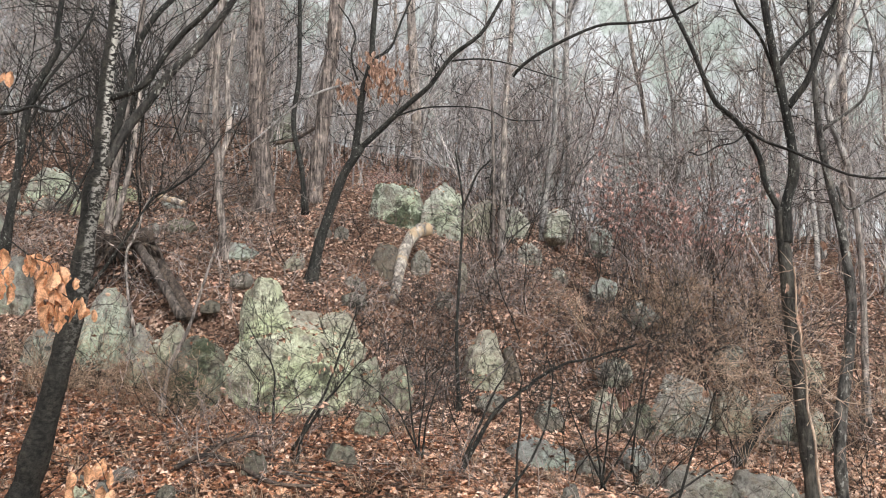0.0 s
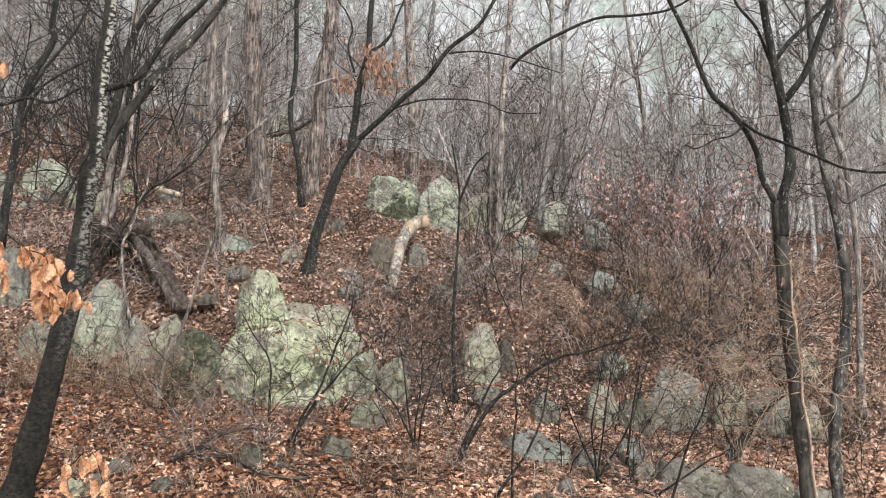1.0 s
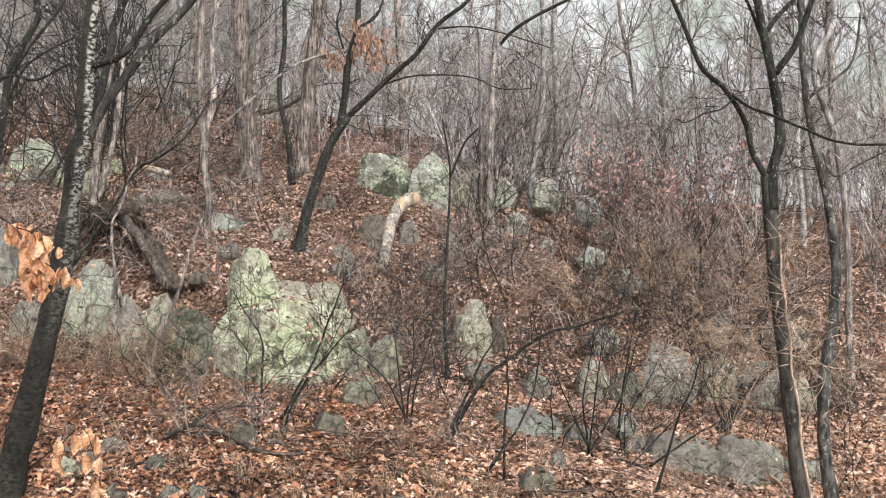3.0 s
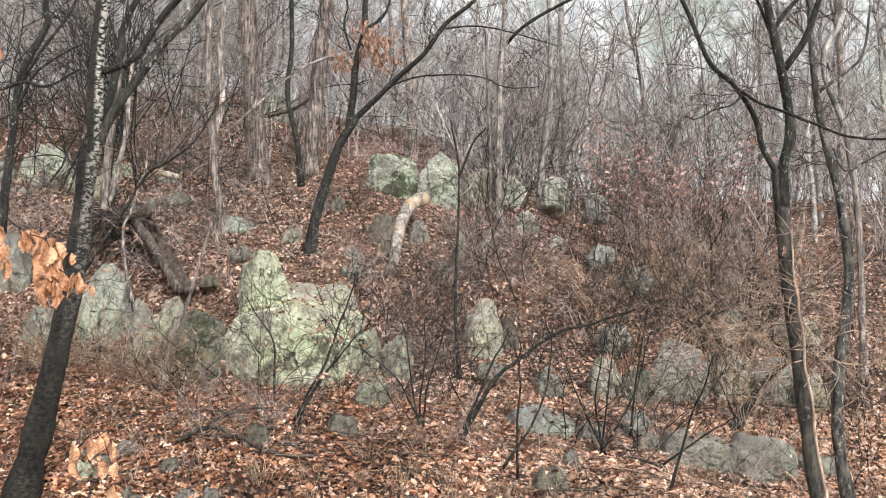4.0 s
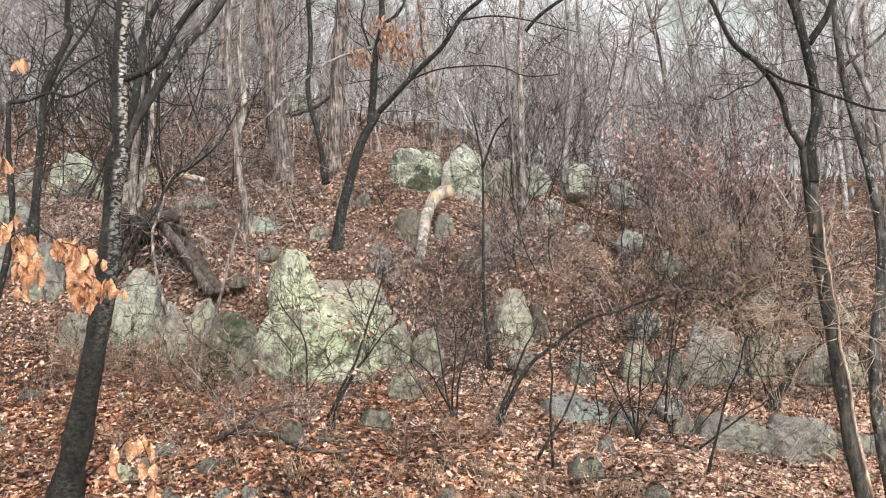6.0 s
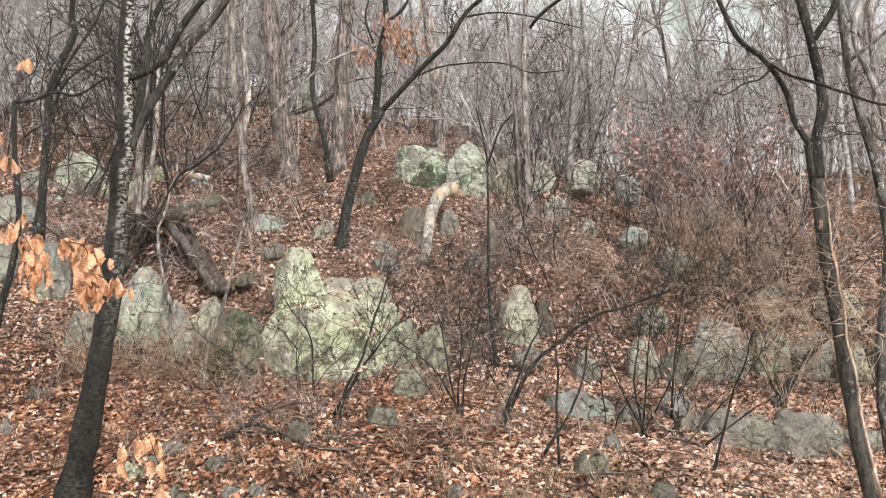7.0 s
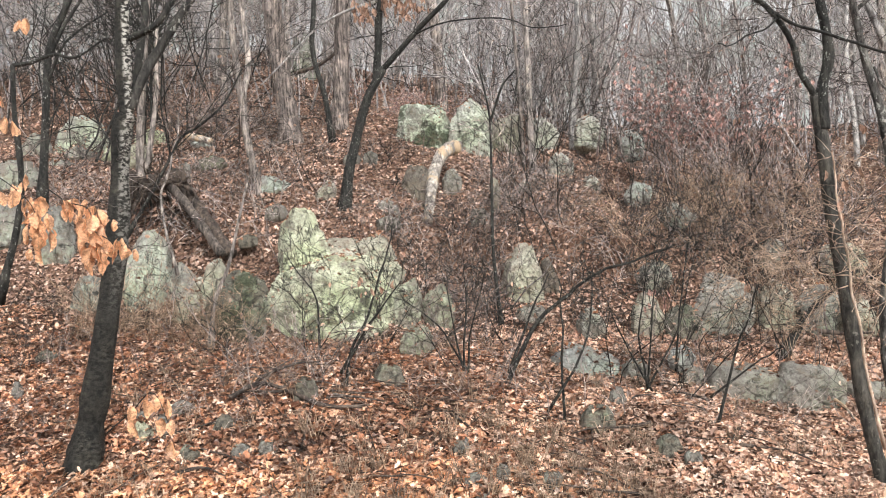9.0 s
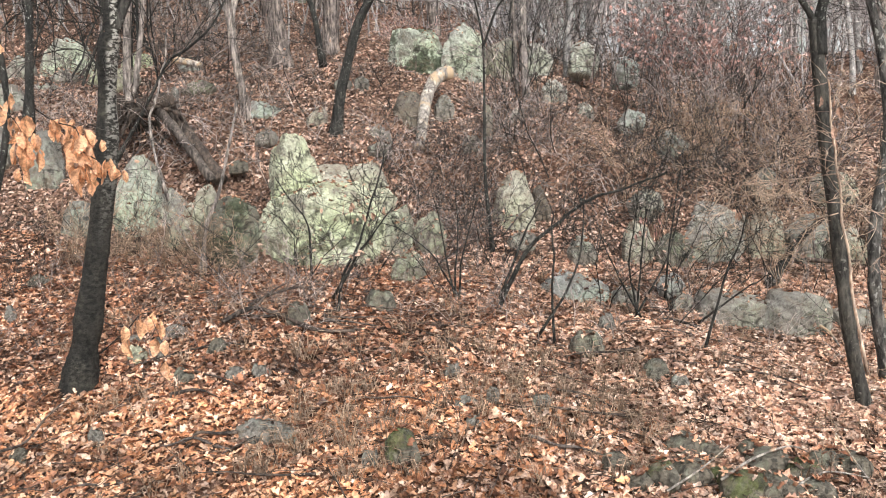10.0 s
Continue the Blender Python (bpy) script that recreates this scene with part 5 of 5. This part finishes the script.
    ("spray", [(3.05, 7.29, 1.63), (2.92, 7.51, 1.62), (2.75, 7.71, 1.60), (2.51, 7.91, 1.59), (2.33, 8.01, 1.49), (2.24, 8.11, 1.31)], 0.005, 0.003),
    ("spray", [(3.06, 7.29, 1.30), (2.94, 7.51, 1.24), (2.85, 7.81, 1.17), (2.72, 8.01, 1.18)], 0.005, 0.003),
    ("spray", [(3.03, 7.29, 1.73), (2.88, 7.51, 1.79), (2.69, 7.81, 1.73), (2.45, 8.01, 1.69)], 0.004, 0.002),
    ("spray", [(3.06, 7.29, 1.65), (3.13, 7.21, 1.51), (3.20, 7.11, 1.37), (3.37, 7.01, 1.25)], 0.005, 0.003),
    ("spray", [(3.06, 7.29, 1.39), (3.20, 7.21, 1.34), (3.33, 7.11, 1.29), (3.50, 7.01, 1.25)], 0.005, 0.003),
    ("spray", [(3.02, 7.29, 1.97), (2.94, 7.51, 2.01), (2.82, 7.71, 1.93), (2.63, 7.91, 1.92)], 0.004, 0.002),
], M_VINE, 40, M_VINE, 8.0, 0.5, "", "vine", 2, 3)
sapling("dark leaning sapling with bare side twigs", [(0.21, 9.71, 0.23), (0.37, 9.71, 0.56), (0.62, 9.71, 1.00), (0.98, 9.71, 1.27), (1.34, 9.71, 1.51), (1.76, 9.71, 1.66), (2.19, 9.61, 1.80)], 0.029, 0.010, 41, M_OAK, 3, 0.8)
sapling("dark upright sapling with bare twigs", [(0.35, 9.71, 0.63), (0.56, 9.71, 1.13), (0.77, 9.71, 1.51)], 0.016, 0.008, 42, M_OAK, 5)
sapling("thin dark leafless sapling stem", [(0.76, 8.61, 0.23), (0.76, 8.61, 0.67), (0.81, 8.61, 1.06), (0.80, 8.61, 1.51)], 0.014, 0.007, 43, M_OAK, 4)
sapling("thin dark leafless sapling stem", [(0.74, 8.61, 0.34), (0.93, 8.61, 0.64), (1.10, 8.71, 1.05), (1.19, 8.81, 1.50)], 0.014, 0.006, 44, M_OAK, 4)
sapling("dark crooked leafless sapling", [(2.26, 8.61, -0.10), (2.42, 8.61, 0.46), (2.60, 8.61, 0.95), (2.75, 8.61, 1.36)], 0.017, 0.007, 45, M_OAK, 4)
sapling("thin dark leafless sapling stem", [(2.41, 8.61, 0.35), (2.70, 8.51, 0.60), (2.89, 8.51, 0.73)], 0.011, 0.006, 46, M_OAK, 3)
sapling("dark leaning sapling on the ledge", [(4.16, 12.01, 0.29), (4.46, 12.01, 0.74), (4.78, 12.01, 1.04), (5.19, 12.01, 1.34)], 0.062, 0.028, 47, M_OAK, 3)
sapling("thin brown sapling before the boulder", [(-1.53, 9.31, 0.44), (-1.47, 9.31, 0.79), (-1.30, 9.31, 1.15), (-1.17, 9.31, 1.58), (-1.09, 9.31, 2.07)], 0.019, 0.008, 48, M_OAK, 7, 0.6)
sapling("thin brown sapling before the boulder", [(-1.46, 9.31, 0.73), (-1.20, 9.21, 1.09), (-0.88, 9.21, 1.42)], 0.019, 0.006, 49, M_OAK, 7, 0.6)
sapling("thin brown sapling before the boulder", [(-2.14, 11.01, 0.80), (-2.15, 11.01, 1.31), (-2.26, 11.01, 1.61), (-2.51, 11.01, 1.98)], 0.018, 0.007, 50, M_OAK, 7, 0.6)
sapling("pale brown stem against the rock", [(-3.66, 11.31, 0.83), (-3.59, 11.31, 1.35), (-3.42, 11.41, 1.80), (-3.27, 11.61, 2.57), (-3.20, 11.81, 3.06)], 0.037, 0.015, 51, M_MIDBARK, 3, 0.5)
sapling("pale leaning dead stem by the fallen logs", [(-4.60, 12.60, 1.98), (-4.76, 12.70, 2.53), (-4.89, 13.00, 2.99), (-4.80, 13.20, 3.37), (-4.72, 13.30, 3.83), (-4.68, 13.40, 4.30)], 0.026, 0.012, 52, M_MIDBARK, 3, 0.5)
sapling("dark crooked sapling rising from the upturned roots", [(-5.49, 13.20, 2.50), (-5.15, 13.20, 3.02), (-4.89, 13.20, 3.46), (-4.63, 13.20, 3.90), (-4.34, 13.20, 4.07), (-3.92, 13.20, 4.41), (-3.60, 13.20, 4.95)], 0.036, 0.012, 53, M_OAK, 4, 0.8)
for k, (a, b, c) in enumerate([((-0.27, 9.91, 0.49), (-0.37, 9.91, 1.03), (-0.49, 9.91, 1.55)), ((-0.25, 9.91, 0.49), (-0.23, 9.91, 1.02), (-0.23, 9.91, 1.67)), ((-0.20, 9.91, 0.49), (-0.14, 9.91, 0.95), (0.04, 9.91, 1.53)), ((-0.25, 10.01, 0.48), (-0.58, 10.01, 0.96), (-1.03, 10.01, 1.24)),
                               ((1.90, 10.31, 0.23), (1.86, 10.31, 0.73), (2.00, 10.31, 1.46)), ((1.93, 10.31, 0.23), (2.03, 10.31, 0.86), (2.17, 10.31, 1.59)), ((2.00, 10.31, 0.22), (2.30, 10.31, 0.78), (2.51, 10.31, 1.58)), ((1.87, 10.31, 0.23), (1.66, 10.31, 0.67), (1.45, 10.31, 1.21)), ((2.35, 10.61, 0.48), (2.42, 10.61, 1.17), (2.54, 10.61, 2.07))]):
    sapling("dark clump stem with fine bare twigs", [a, b, c], 0.013, 0.005, 60 + k, M_OAK, 5, 0.6)


def dead_branches():
    """Bare branches fallen crosswise in the brush."""
    rng = np.random.default_rng(31)
    for k in range(84):
        x, y = rng.uniform(-0.8, 7.5), rng.uniform(11.8, 18.5)
        if k > 50:
            x, y = rng.uniform(-7, -3), rng.uniform(13.5, 18)
        at = np.array((x, y, ground_at(x, y)))
        a = rng.uniform(0, math.pi)
        t = Tubes()
        grow(t, (0, 0, 0), (math.cos(a), rng.normal(0, 0.4), rng.uniform(0.15, 0.8)), rng.uniform(0.9, 2.2), rng.uniform(0.007, 0.015), 2, rng, 3, -0.1, 0.3, 4, 0.0032)
        ob = part("dead_branch", t.mesh("dead_branch"), (M_TWIGMID, M_ROTTEN, M_TWIG, M_MIDBARK)[k % 4])
        ob.location = at
        tagged(ob, ("brown dead branch caught in brush", "dark rotten branch caught in brush", "red-brown dead branch caught in brush", "grey-brown dead branch caught in brush")[k % 4], "branch", "dead branches in the brush")


dead_branches()


def bramble_proto(seed):
    """Arching dry canes with drooping side twigs."""
    rng = np.random.default_rng(seed)
    root = thing("bramble", (0, 0, -40), "dry tan arching bramble canes", "shrub", "bramble thicket")
    for k in range(7):
        t = Tubes()
        a, reach, top = rng.uniform(0, 6.28), rng.uniform(0.7, 1.7), rng.uniform(0.9, 1.7)
        u = np.linspace(0, 1, 9)
        p = np.stack([math.cos(a) * reach * u ** 1.3, math.sin(a) * reach * u ** 1.3, top * np.sin(u * 2.3) / 0.97], -1) + rng.normal(0, 0.045, (9, 3))
        t.add(p, np.linspace(0.006, 0.0025, 9), 4)
        for _ in range(12):
            i = rng.integers(2, 8)
            side = unit(rng.normal(0, 1, 3) * (1, 1, 0.5))
            grow(t, p[i], unit(p[i] - p[i - 1]) * 0.6 + side, rng.uniform(0.25, 0.7), 0.004, 1, rng, 4, -0.2, 0.3, 3, 0.0025)
        part("cane", t.mesh("cane"), M_TAN, root)
    return root


def shrub_proto(name, label, seed, tall, stems, material, spread=0.35, kids=4, thick=0.008, leaves=0, tip=0.0025, foot=0.12, leaf=0.09, leaf_material=None, leaf_low=0.25, wander=0.2):
    rng = np.random.default_rng(seed)
    root = thing(name, (0, 0, -40), label, "shrub", name + " thicket")
    pts = []
    for k in range(stems):
        t = Tubes()
        way = np.array((rng.normal(0, spread), rng.normal(0, spread), 1))
        grow(t, rng.normal(0, foot, 3) * (1, 1, 0), way, tall * rng.uniform(0.6, 1.1), thick * rng.uniform(0.7, 1.3), 2, rng, kids, 0.1, wander, 3, tip)
        part("stem", t.mesh("stem"), material, root)
        pts += t.v
    if leaves:
        pts = np.vstack(pts)
        pts = pts[pts[:, 2] > tall * leaf_low]
        pos = pts[rng.integers(0, len(pts), leaves)]
        v, q, tr = leaf_cloud(pos, rng.uniform(0.6, 1.2, leaves) * leaf, rng.uniform(0, 6.28, leaves), rng.normal(0, 0.9, (leaves, 2)), rng)
        tagged(part("leaves", mesh_of("leaves", v, q, tr, False), leaf_material or M_RUST, root, "few rust-brown clinging leaves"), kind="stuff")
    return root


def thicket(protos, n, x0, x1, y0, y1, seed, smin=0.7, smax=1.2):
    rng = np.random.default_rng(seed)
    for k in range(n):
        x, y = rng.uniform(x0, x1), rng.uniform(y0, y1)
        s = rng.uniform(smin, smax)
        m = pose(x, y, ground_at(x, y) - 0.05, rng.uniform(-8, 8), rng.uniform(-8, 8), rng.uniform(0, 360)) @ Matrix.Diagonal((s, s, s, 1))
        copy_thing(protos[k % len(protos)], m)


BRUSH = [shrub_proto("brush_shrub", "dense red-brown leafless brush", 200 + k, 1.5, 7, (M_NEARTWIG, M_TWIG)[k % 2], 0.8, 3, 0.011, 34, 0.0036, leaf=0.07, wander=0.3) for k in range(4)]
# Pale stems: mist painted into the tone of the far brush.
WAND = [shrub_proto("wand_shrub", "tall mist-paled grey-brown leafless shrub with upright stems", 210 + k, 4.4, 7, M_TWIGGREY if k else M_TWIG, 0.2, 3, 0.022, 14 if k % 2 else 0, 0.007, 0.5, wander=0.18) for k in range(4)]
DARKWAND = [shrub_proto("wand_shrub", "tall dark red-brown leafless shrub", 220 + k, 2.9, 6, (M_NEARTWIG, M_TWIGMID)[k % 2], 0.3, 3, 0.016, 26, 0.005, 0.35, 0.07, wander=0.22) for k in range(4)]
TANS = [shrub_proto("dry_shrub", "dry tan twiggy shrub", 230 + k, 1.1, 6, M_TAN, 0.9, 4, 0.005, 6, 0.0028) for k in range(3)]
DARKTALL = [shrub_proto("wand_shrub", "tall dark wet leafless shrub with crooked stems", 260 + k, 4.6, 4, M_OAK, 0.28, 5, 0.022, 0, 0.005, 0.4) for k in range(3)]
WEB = [shrub_proto("thin_shrub", "thin dark leafless shrub before the rocks", 280 + k, 1.6, 3, M_OAK, 0.4, 4, 0.007, 14, 0.0022, 0.2, 0.06, wander=0.3) for k in range(3)]
TALLTAN = [shrub_proto("dry_shrub", "dry tan arching twiggy shrub by the trees", 250 + k, 2.0, 6, M_TAN, 0.7, 5, 0.007, 8, 0.0028, 0.25, 0.07, wander=0.42) for k in range(3)]
BRAMBLE = [bramble_proto(270 + k) for k in range(3)]
TANGLE = [shrub_proto("tangled_shrub", "low grey-brown tangle of bare twigs", 290 + k, 1.25, 9, (M_TWIGMID, M_NEARTWIG, M_TWIGMID)[k], 1.1, 3, 0.0085, 18, 0.0036, 0.35, 0.06, wander=0.34) for k in range(3)]
SPROUT = [shrub_proto("thin_shrub", "thin dark sprouts among the leaves", 235 + k, 1.0, 4, M_TWIG, 0.35, 3, 0.006, 8, 0.0026, 0.25, 0.07) for k in range(3)]
RUST = [shrub_proto("leafy_shrub", "bare shrub with clinging rust-red leaves", 240 + k, 2.2, 6, M_TWIGMID, 0.3, 4, 0.01, 420, 0.004, 0.2, 0.08, M_REDLEAF, 0.45) for k in range(2)]
thicket(BRUSH, 12, -1.0, 3.0, 14.4, 16.0, 301, 0.5, 0.85)
thicket(BRUSH, 7, 3.0, 6.5, 14.6, 17.4, 302)
thicket(TANS, 9, 3.0, 6.8, 13.6, 16.2, 348, 0.9, 1.4)
thicket(BRUSH, 4, 1.4, 5.5, 14.0, 15.0, 318)
thicket(BRUSH, 6, -1.4, 0.2, 13.0, 14.4, 319, 0.8, 1.1)
thicket(BRUSH, 5, 5, 9.5, 14.2, 16.8, 303)
thicket(BRUSH, 3, -1.5, 0.2, 11.4, 12.2, 303, 0.4, 0.6)
thicket(DARKWAND, 5, 0.3, 3.3, 15.5, 18.5, 305, 0.5, 0.8)
thicket(DARKWAND, 15, 3.3, 11, 15, 20, 347)
thicket(DARKWAND, 20, -1, 7, 20.5, 26, 330, 0.8, 1.2)
thicket(DARKTALL, 4, 2.0, 7, 12.0, 14.5, 306, 0.35, 0.5)
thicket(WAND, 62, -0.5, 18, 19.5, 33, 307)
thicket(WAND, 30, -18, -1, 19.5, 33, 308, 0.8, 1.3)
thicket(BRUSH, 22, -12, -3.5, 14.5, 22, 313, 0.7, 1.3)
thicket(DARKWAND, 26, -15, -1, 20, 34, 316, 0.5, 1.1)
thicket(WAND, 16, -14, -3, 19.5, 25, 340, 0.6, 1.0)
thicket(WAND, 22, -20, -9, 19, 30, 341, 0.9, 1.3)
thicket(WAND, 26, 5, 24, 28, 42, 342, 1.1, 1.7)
thicket(DARKTALL, 9, -11.5, -4.6, 13.2, 20, 320, 0.8, 1.3)
thicket(DARKTALL, 2, -2, 2, 15.5, 19, 321, 0.6, 0.9)
thicket(DARKTALL, 9, 1.2, 7.5, 13.5, 18.5, 324, 0.4, 0.65)
thicket(WAND, 16, -6, 2, 26, 34, 317, 0.8, 1.2)
thicket(BRAMBLE, 2, 3.2, 6.8, 11.4, 12.8, 309, 0.7, 0.95)
thicket(WEB, 3, 3.0, 6.5, 11.2, 13.0, 333, 0.8, 1.3)
thicket(BRAMBLE, 2, 1.5, 5.5, 13, 15, 323, 0.8, 1.0)
thicket(TANGLE, 24, -0.4, 3.4, 14.3, 17.0, 334, 0.55, 0.9)
thicket(BRUSH, 8, 0.0, 3.4, 14.8, 17.4, 350, 0.5, 0.85)
thicket(TANGLE, 9, -1.6, -0.3, 13.4, 15.6, 337, 0.6, 0.9)
thicket(TANGLE, 4, -0.9, 0.2, 13.1, 14.0, 338, 0.45, 0.6)
thicket(TANGLE, 7, 3.0, 7.5, 13.8, 17.5, 335, 0.7, 1.1)
thicket(TANGLE, 7, -7.5, -4.0, 12.8, 16.5, 336, 0.5, 0.8)
thicket(TANS, 5, -4.8, -3.2, 10.8, 11.8, 310, 0.7, 1.0)
thicket(TALLTAN, 8, -5.0, -3.5, 11.2, 12.0, 322, 0.42, 0.62)
thicket(WEB, 5, -3.3, -0.4, 9.8, 11.3, 325, 0.75, 1.1)
thicket(WEB, 8, 0.4, 5.5, 9.6, 12.2, 326, 0.7, 1.15)
thicket(WEB, 4, -6.8, -5.0, 9.8, 11.6, 343, 0.7, 1.1)
thicket(WEB, 3, -5.6, -4.5, 11.2, 11.9, 349, 0.7, 1.0)
thicket(BRUSH[::2], 5, -6.4, -4.3, 11.0, 12.0, 351, 0.4, 0.6)
thicket(BRUSH[::2], 4, -7.2, -5.2, 8.8, 10.4, 352, 0.3, 0.45)
thicket(WEB, 2, 1.8, 2.2, 10.2, 10.5, 345, 0.9, 1.2)
thicket(WEB, 1, -0.4, 0.0, 9.8, 10.1, 346, 0.8, 1.1)
thicket(TANS, 3, -5.6, -4.6, 10.8, 11.8, 344, 0.7, 1.0)
thicket(SPROUT, 22, -4.8, 4.5, 8.6, 11.8, 314)
thicket(SPROUT, 18, -5.5, -1.2, 7.8, 10.5, 315, 0.5, 0.9)
thicket(SPROUT, 26, -8, -0.8, 12.8, 18.5, 331, 0.9, 1.7)
thicket(WEB, 9, -7, -1, 12.8, 17.5, 332, 0.7, 1.1)
thicket(RUST, 5, 3.3, 5.4, 17.2, 19, 311, 1.15, 1.45)
thicket(RUST, 6, -2.6, 0.0, 18.6, 20.5, 312, 0.4, 0.6)
for proto in TANGLE + BRUSH + WAND + DARKWAND + TANS + DARKTALL + BRAMBLE + WEB + TALLTAN + SPROUT + RUST:
    for o in (*proto.children_recursive, proto):
        bpy.data.objects.remove(o)


# ---- woods behind ----
def wood_proto(seed, tall, r, material):
    rng = np.random.default_rng(seed)
    root = thing("woodland_tree", (0, 0, -60), "bare winter tree with mist greyed into its bark", "tree", "woods on the hill")
    n = 8
    p, d = np.zeros(3), np.array((0, 0, 1.0))
    pts = [p - (0, 0, 0.5)]
    for _ in range(n):
        d = unit(d + rng.normal(0, 0.07, 3) + (0, 0, 0.1))
        p = p + d * tall / n
        pts.append(p)
    t = Tubes()
    path = smooth_path(pts, 3)
    t.add(path, np.linspace(r, r * 0.2, len(path)), 7, 0.06, rng)
    part("trunk", t.mesh("trunk"), material, root)
    for _ in range(14):
        w = Tubes()
        i = rng.integers(int(len(path) * 0.3), len(path) - 1)
        side = unit(rng.normal(0, 1, 3) * (1, 1, 0.2))
        grow(w, path[i], side + (0, 0, 0.7), tall * rng.uniform(0.14, 0.3), r * 0.3, 2, rng, 4, 0.3, 0.16, 3, 0.006)
        part("branch", w.mesh("branch"), material, root)
    return root


# Pale bark tones stand in for mist on these distant trees.
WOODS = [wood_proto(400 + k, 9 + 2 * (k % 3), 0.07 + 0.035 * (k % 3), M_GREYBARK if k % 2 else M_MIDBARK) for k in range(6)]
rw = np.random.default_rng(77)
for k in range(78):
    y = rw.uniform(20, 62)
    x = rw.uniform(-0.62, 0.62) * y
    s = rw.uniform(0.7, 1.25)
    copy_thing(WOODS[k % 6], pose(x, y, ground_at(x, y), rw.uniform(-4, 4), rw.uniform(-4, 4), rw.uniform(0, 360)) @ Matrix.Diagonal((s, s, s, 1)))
for proto in WOODS:
    for o in (*proto.children_recursive, proto):
        bpy.data.objects.remove(o)


# ---- clinging leaves on near branches ----
def hanging_leaves(label, branch, n, seed, spread, size, material, r=0.004, name="leafy_branch"):
    rng = np.random.default_rng(seed)
    p = smooth_path(branch, 6)
    root = thing(name, p[0], label, "branch")
    t = Tubes()
    t.add(p, np.linspace(r, r * 0.4, len(p)), 5)
    part("stem", t.mesh("stem", p[0]), M_OAK, root)
    shapes = []
    for k in range(6):
        v, q, tr = leaf_cloud(np.zeros((1, 3)), np.array([1.0]), np.zeros(1), np.zeros((1, 2)), rng, 1.1, BEECH, 0.9)
        me = mesh_of("leaf", v + (0.5, 0, 0), q, tr, False)
        me.materials.append(material)
        shapes.append(me)
    for k in range(n):
        i = rng.integers(len(p) // 3, len(p))
        at = p[i] - p[0] + rng.normal(0, spread, 3)
        ob = new("leaf", shapes[k % 6])
        ob.parent = root
        s = size * rng.uniform(0.7, 1.25)
        ob.matrix_local = pose(*at, rng.uniform(0, 360), rng.uniform(60, 110), rng.uniform(0, 360)) @ Matrix.Diagonal((s, s, s, 1))


hanging_leaves("thin branch with bright orange-tan clinging beech leaves", [(-2.33, 4.41, 2.17), (-2.17, 4.41, 2.05), (-2.05, 4.41, 2.00), (-2.03, 4.41, 1.86), (-2.01, 4.41, 1.76)], 44, 1, 0.042, 0.098, M_BEECH)
hanging_leaves("thin branch with bright orange-tan clinging beech leaves", [(-2.02, 4.41, 1.88), (-1.92, 4.41, 1.82), (-1.83, 4.41, 1.78)], 10, 6, 0.026, 0.088, M_BEECH)
hanging_leaves("thin branch with bright orange-tan clinging beech leaves", [(-2.63, 4.41, 2.26), (-2.48, 4.41, 2.16), (-2.36, 4.41, 2.04), (-2.31, 4.41, 1.87)], 32, 2, 0.038, 0.096, M_BEECH)
hanging_leaves("low twig with orange-tan clinging beech leaves", [(-2.00, 4.41, 0.82), (-1.86, 4.41, 0.93), (-1.74, 4.41, 1.02), (-1.64, 4.41, 0.78)], 13, 3, 0.04, 0.10, M_BEECH)
hanging_leaves("dead oak leaves clinging to a branch", [(-1.56, 14.40, 6.63), (-1.23, 14.30, 6.50), (-1.04, 14.30, 6.20)], 170, 4, 0.19, 0.13, M_RUST, 0.008)
hanging_leaves("dead oak leaves clinging to a branch", [(-1.94, 14.40, 6.21), (-1.80, 14.30, 6.10), (-1.72, 14.30, 6.06)], 45, 5, 0.1, 0.13, M_RUST, 0.006)

for k, (a, b, c, n) in enumerate([((-2.56, 4.61, 3.13), (-2.51, 4.61, 3.12), (-2.48, 4.61, 3.10), 2), ((2.73, 7.41, 3.32), (2.75, 7.41, 3.26), (2.76, 7.41, 3.21), 2), ((3.19, 7.21, 2.67), (3.24, 7.21, 2.63), (3.28, 7.21, 2.59), 3),
                                  ((2.72, 9.01, 3.11), (2.76, 9.01, 3.07), (2.79, 9.01, 3.05), 2), ((2.98, 7.31, 2.21), (3.02, 7.31, 2.17), (3.06, 7.31, 2.11), 6), ((2.67, 9.01, 1.39), (2.73, 9.01, 1.34), (2.77, 9.01, 1.29), 4),
                                  ((2.12, 11.01, 1.27), (2.19, 11.01, 1.16), (2.26, 11.01, 1.09), 10), ((-2.53, 4.41, 2.67), (-2.50, 4.41, 2.59), (-2.48, 4.41, 2.50), 4), ((-1.49, 9.21, 1.53), (-1.25, 9.21, 1.58), (-1.10, 9.21, 1.49), 8)]):
    hanging_leaves("thin twig with few clinging tan leaves", [a, b, c], n, 20 + k, 0.012 if n < 5 else 0.09, 0.085 if k else 0.1, (M_BEECH, M_RUST, M_RUST, M_RUST, M_RUST, M_RUST, M_REDLEAF, M_BEECH, M_RUST)[k], 0.002)
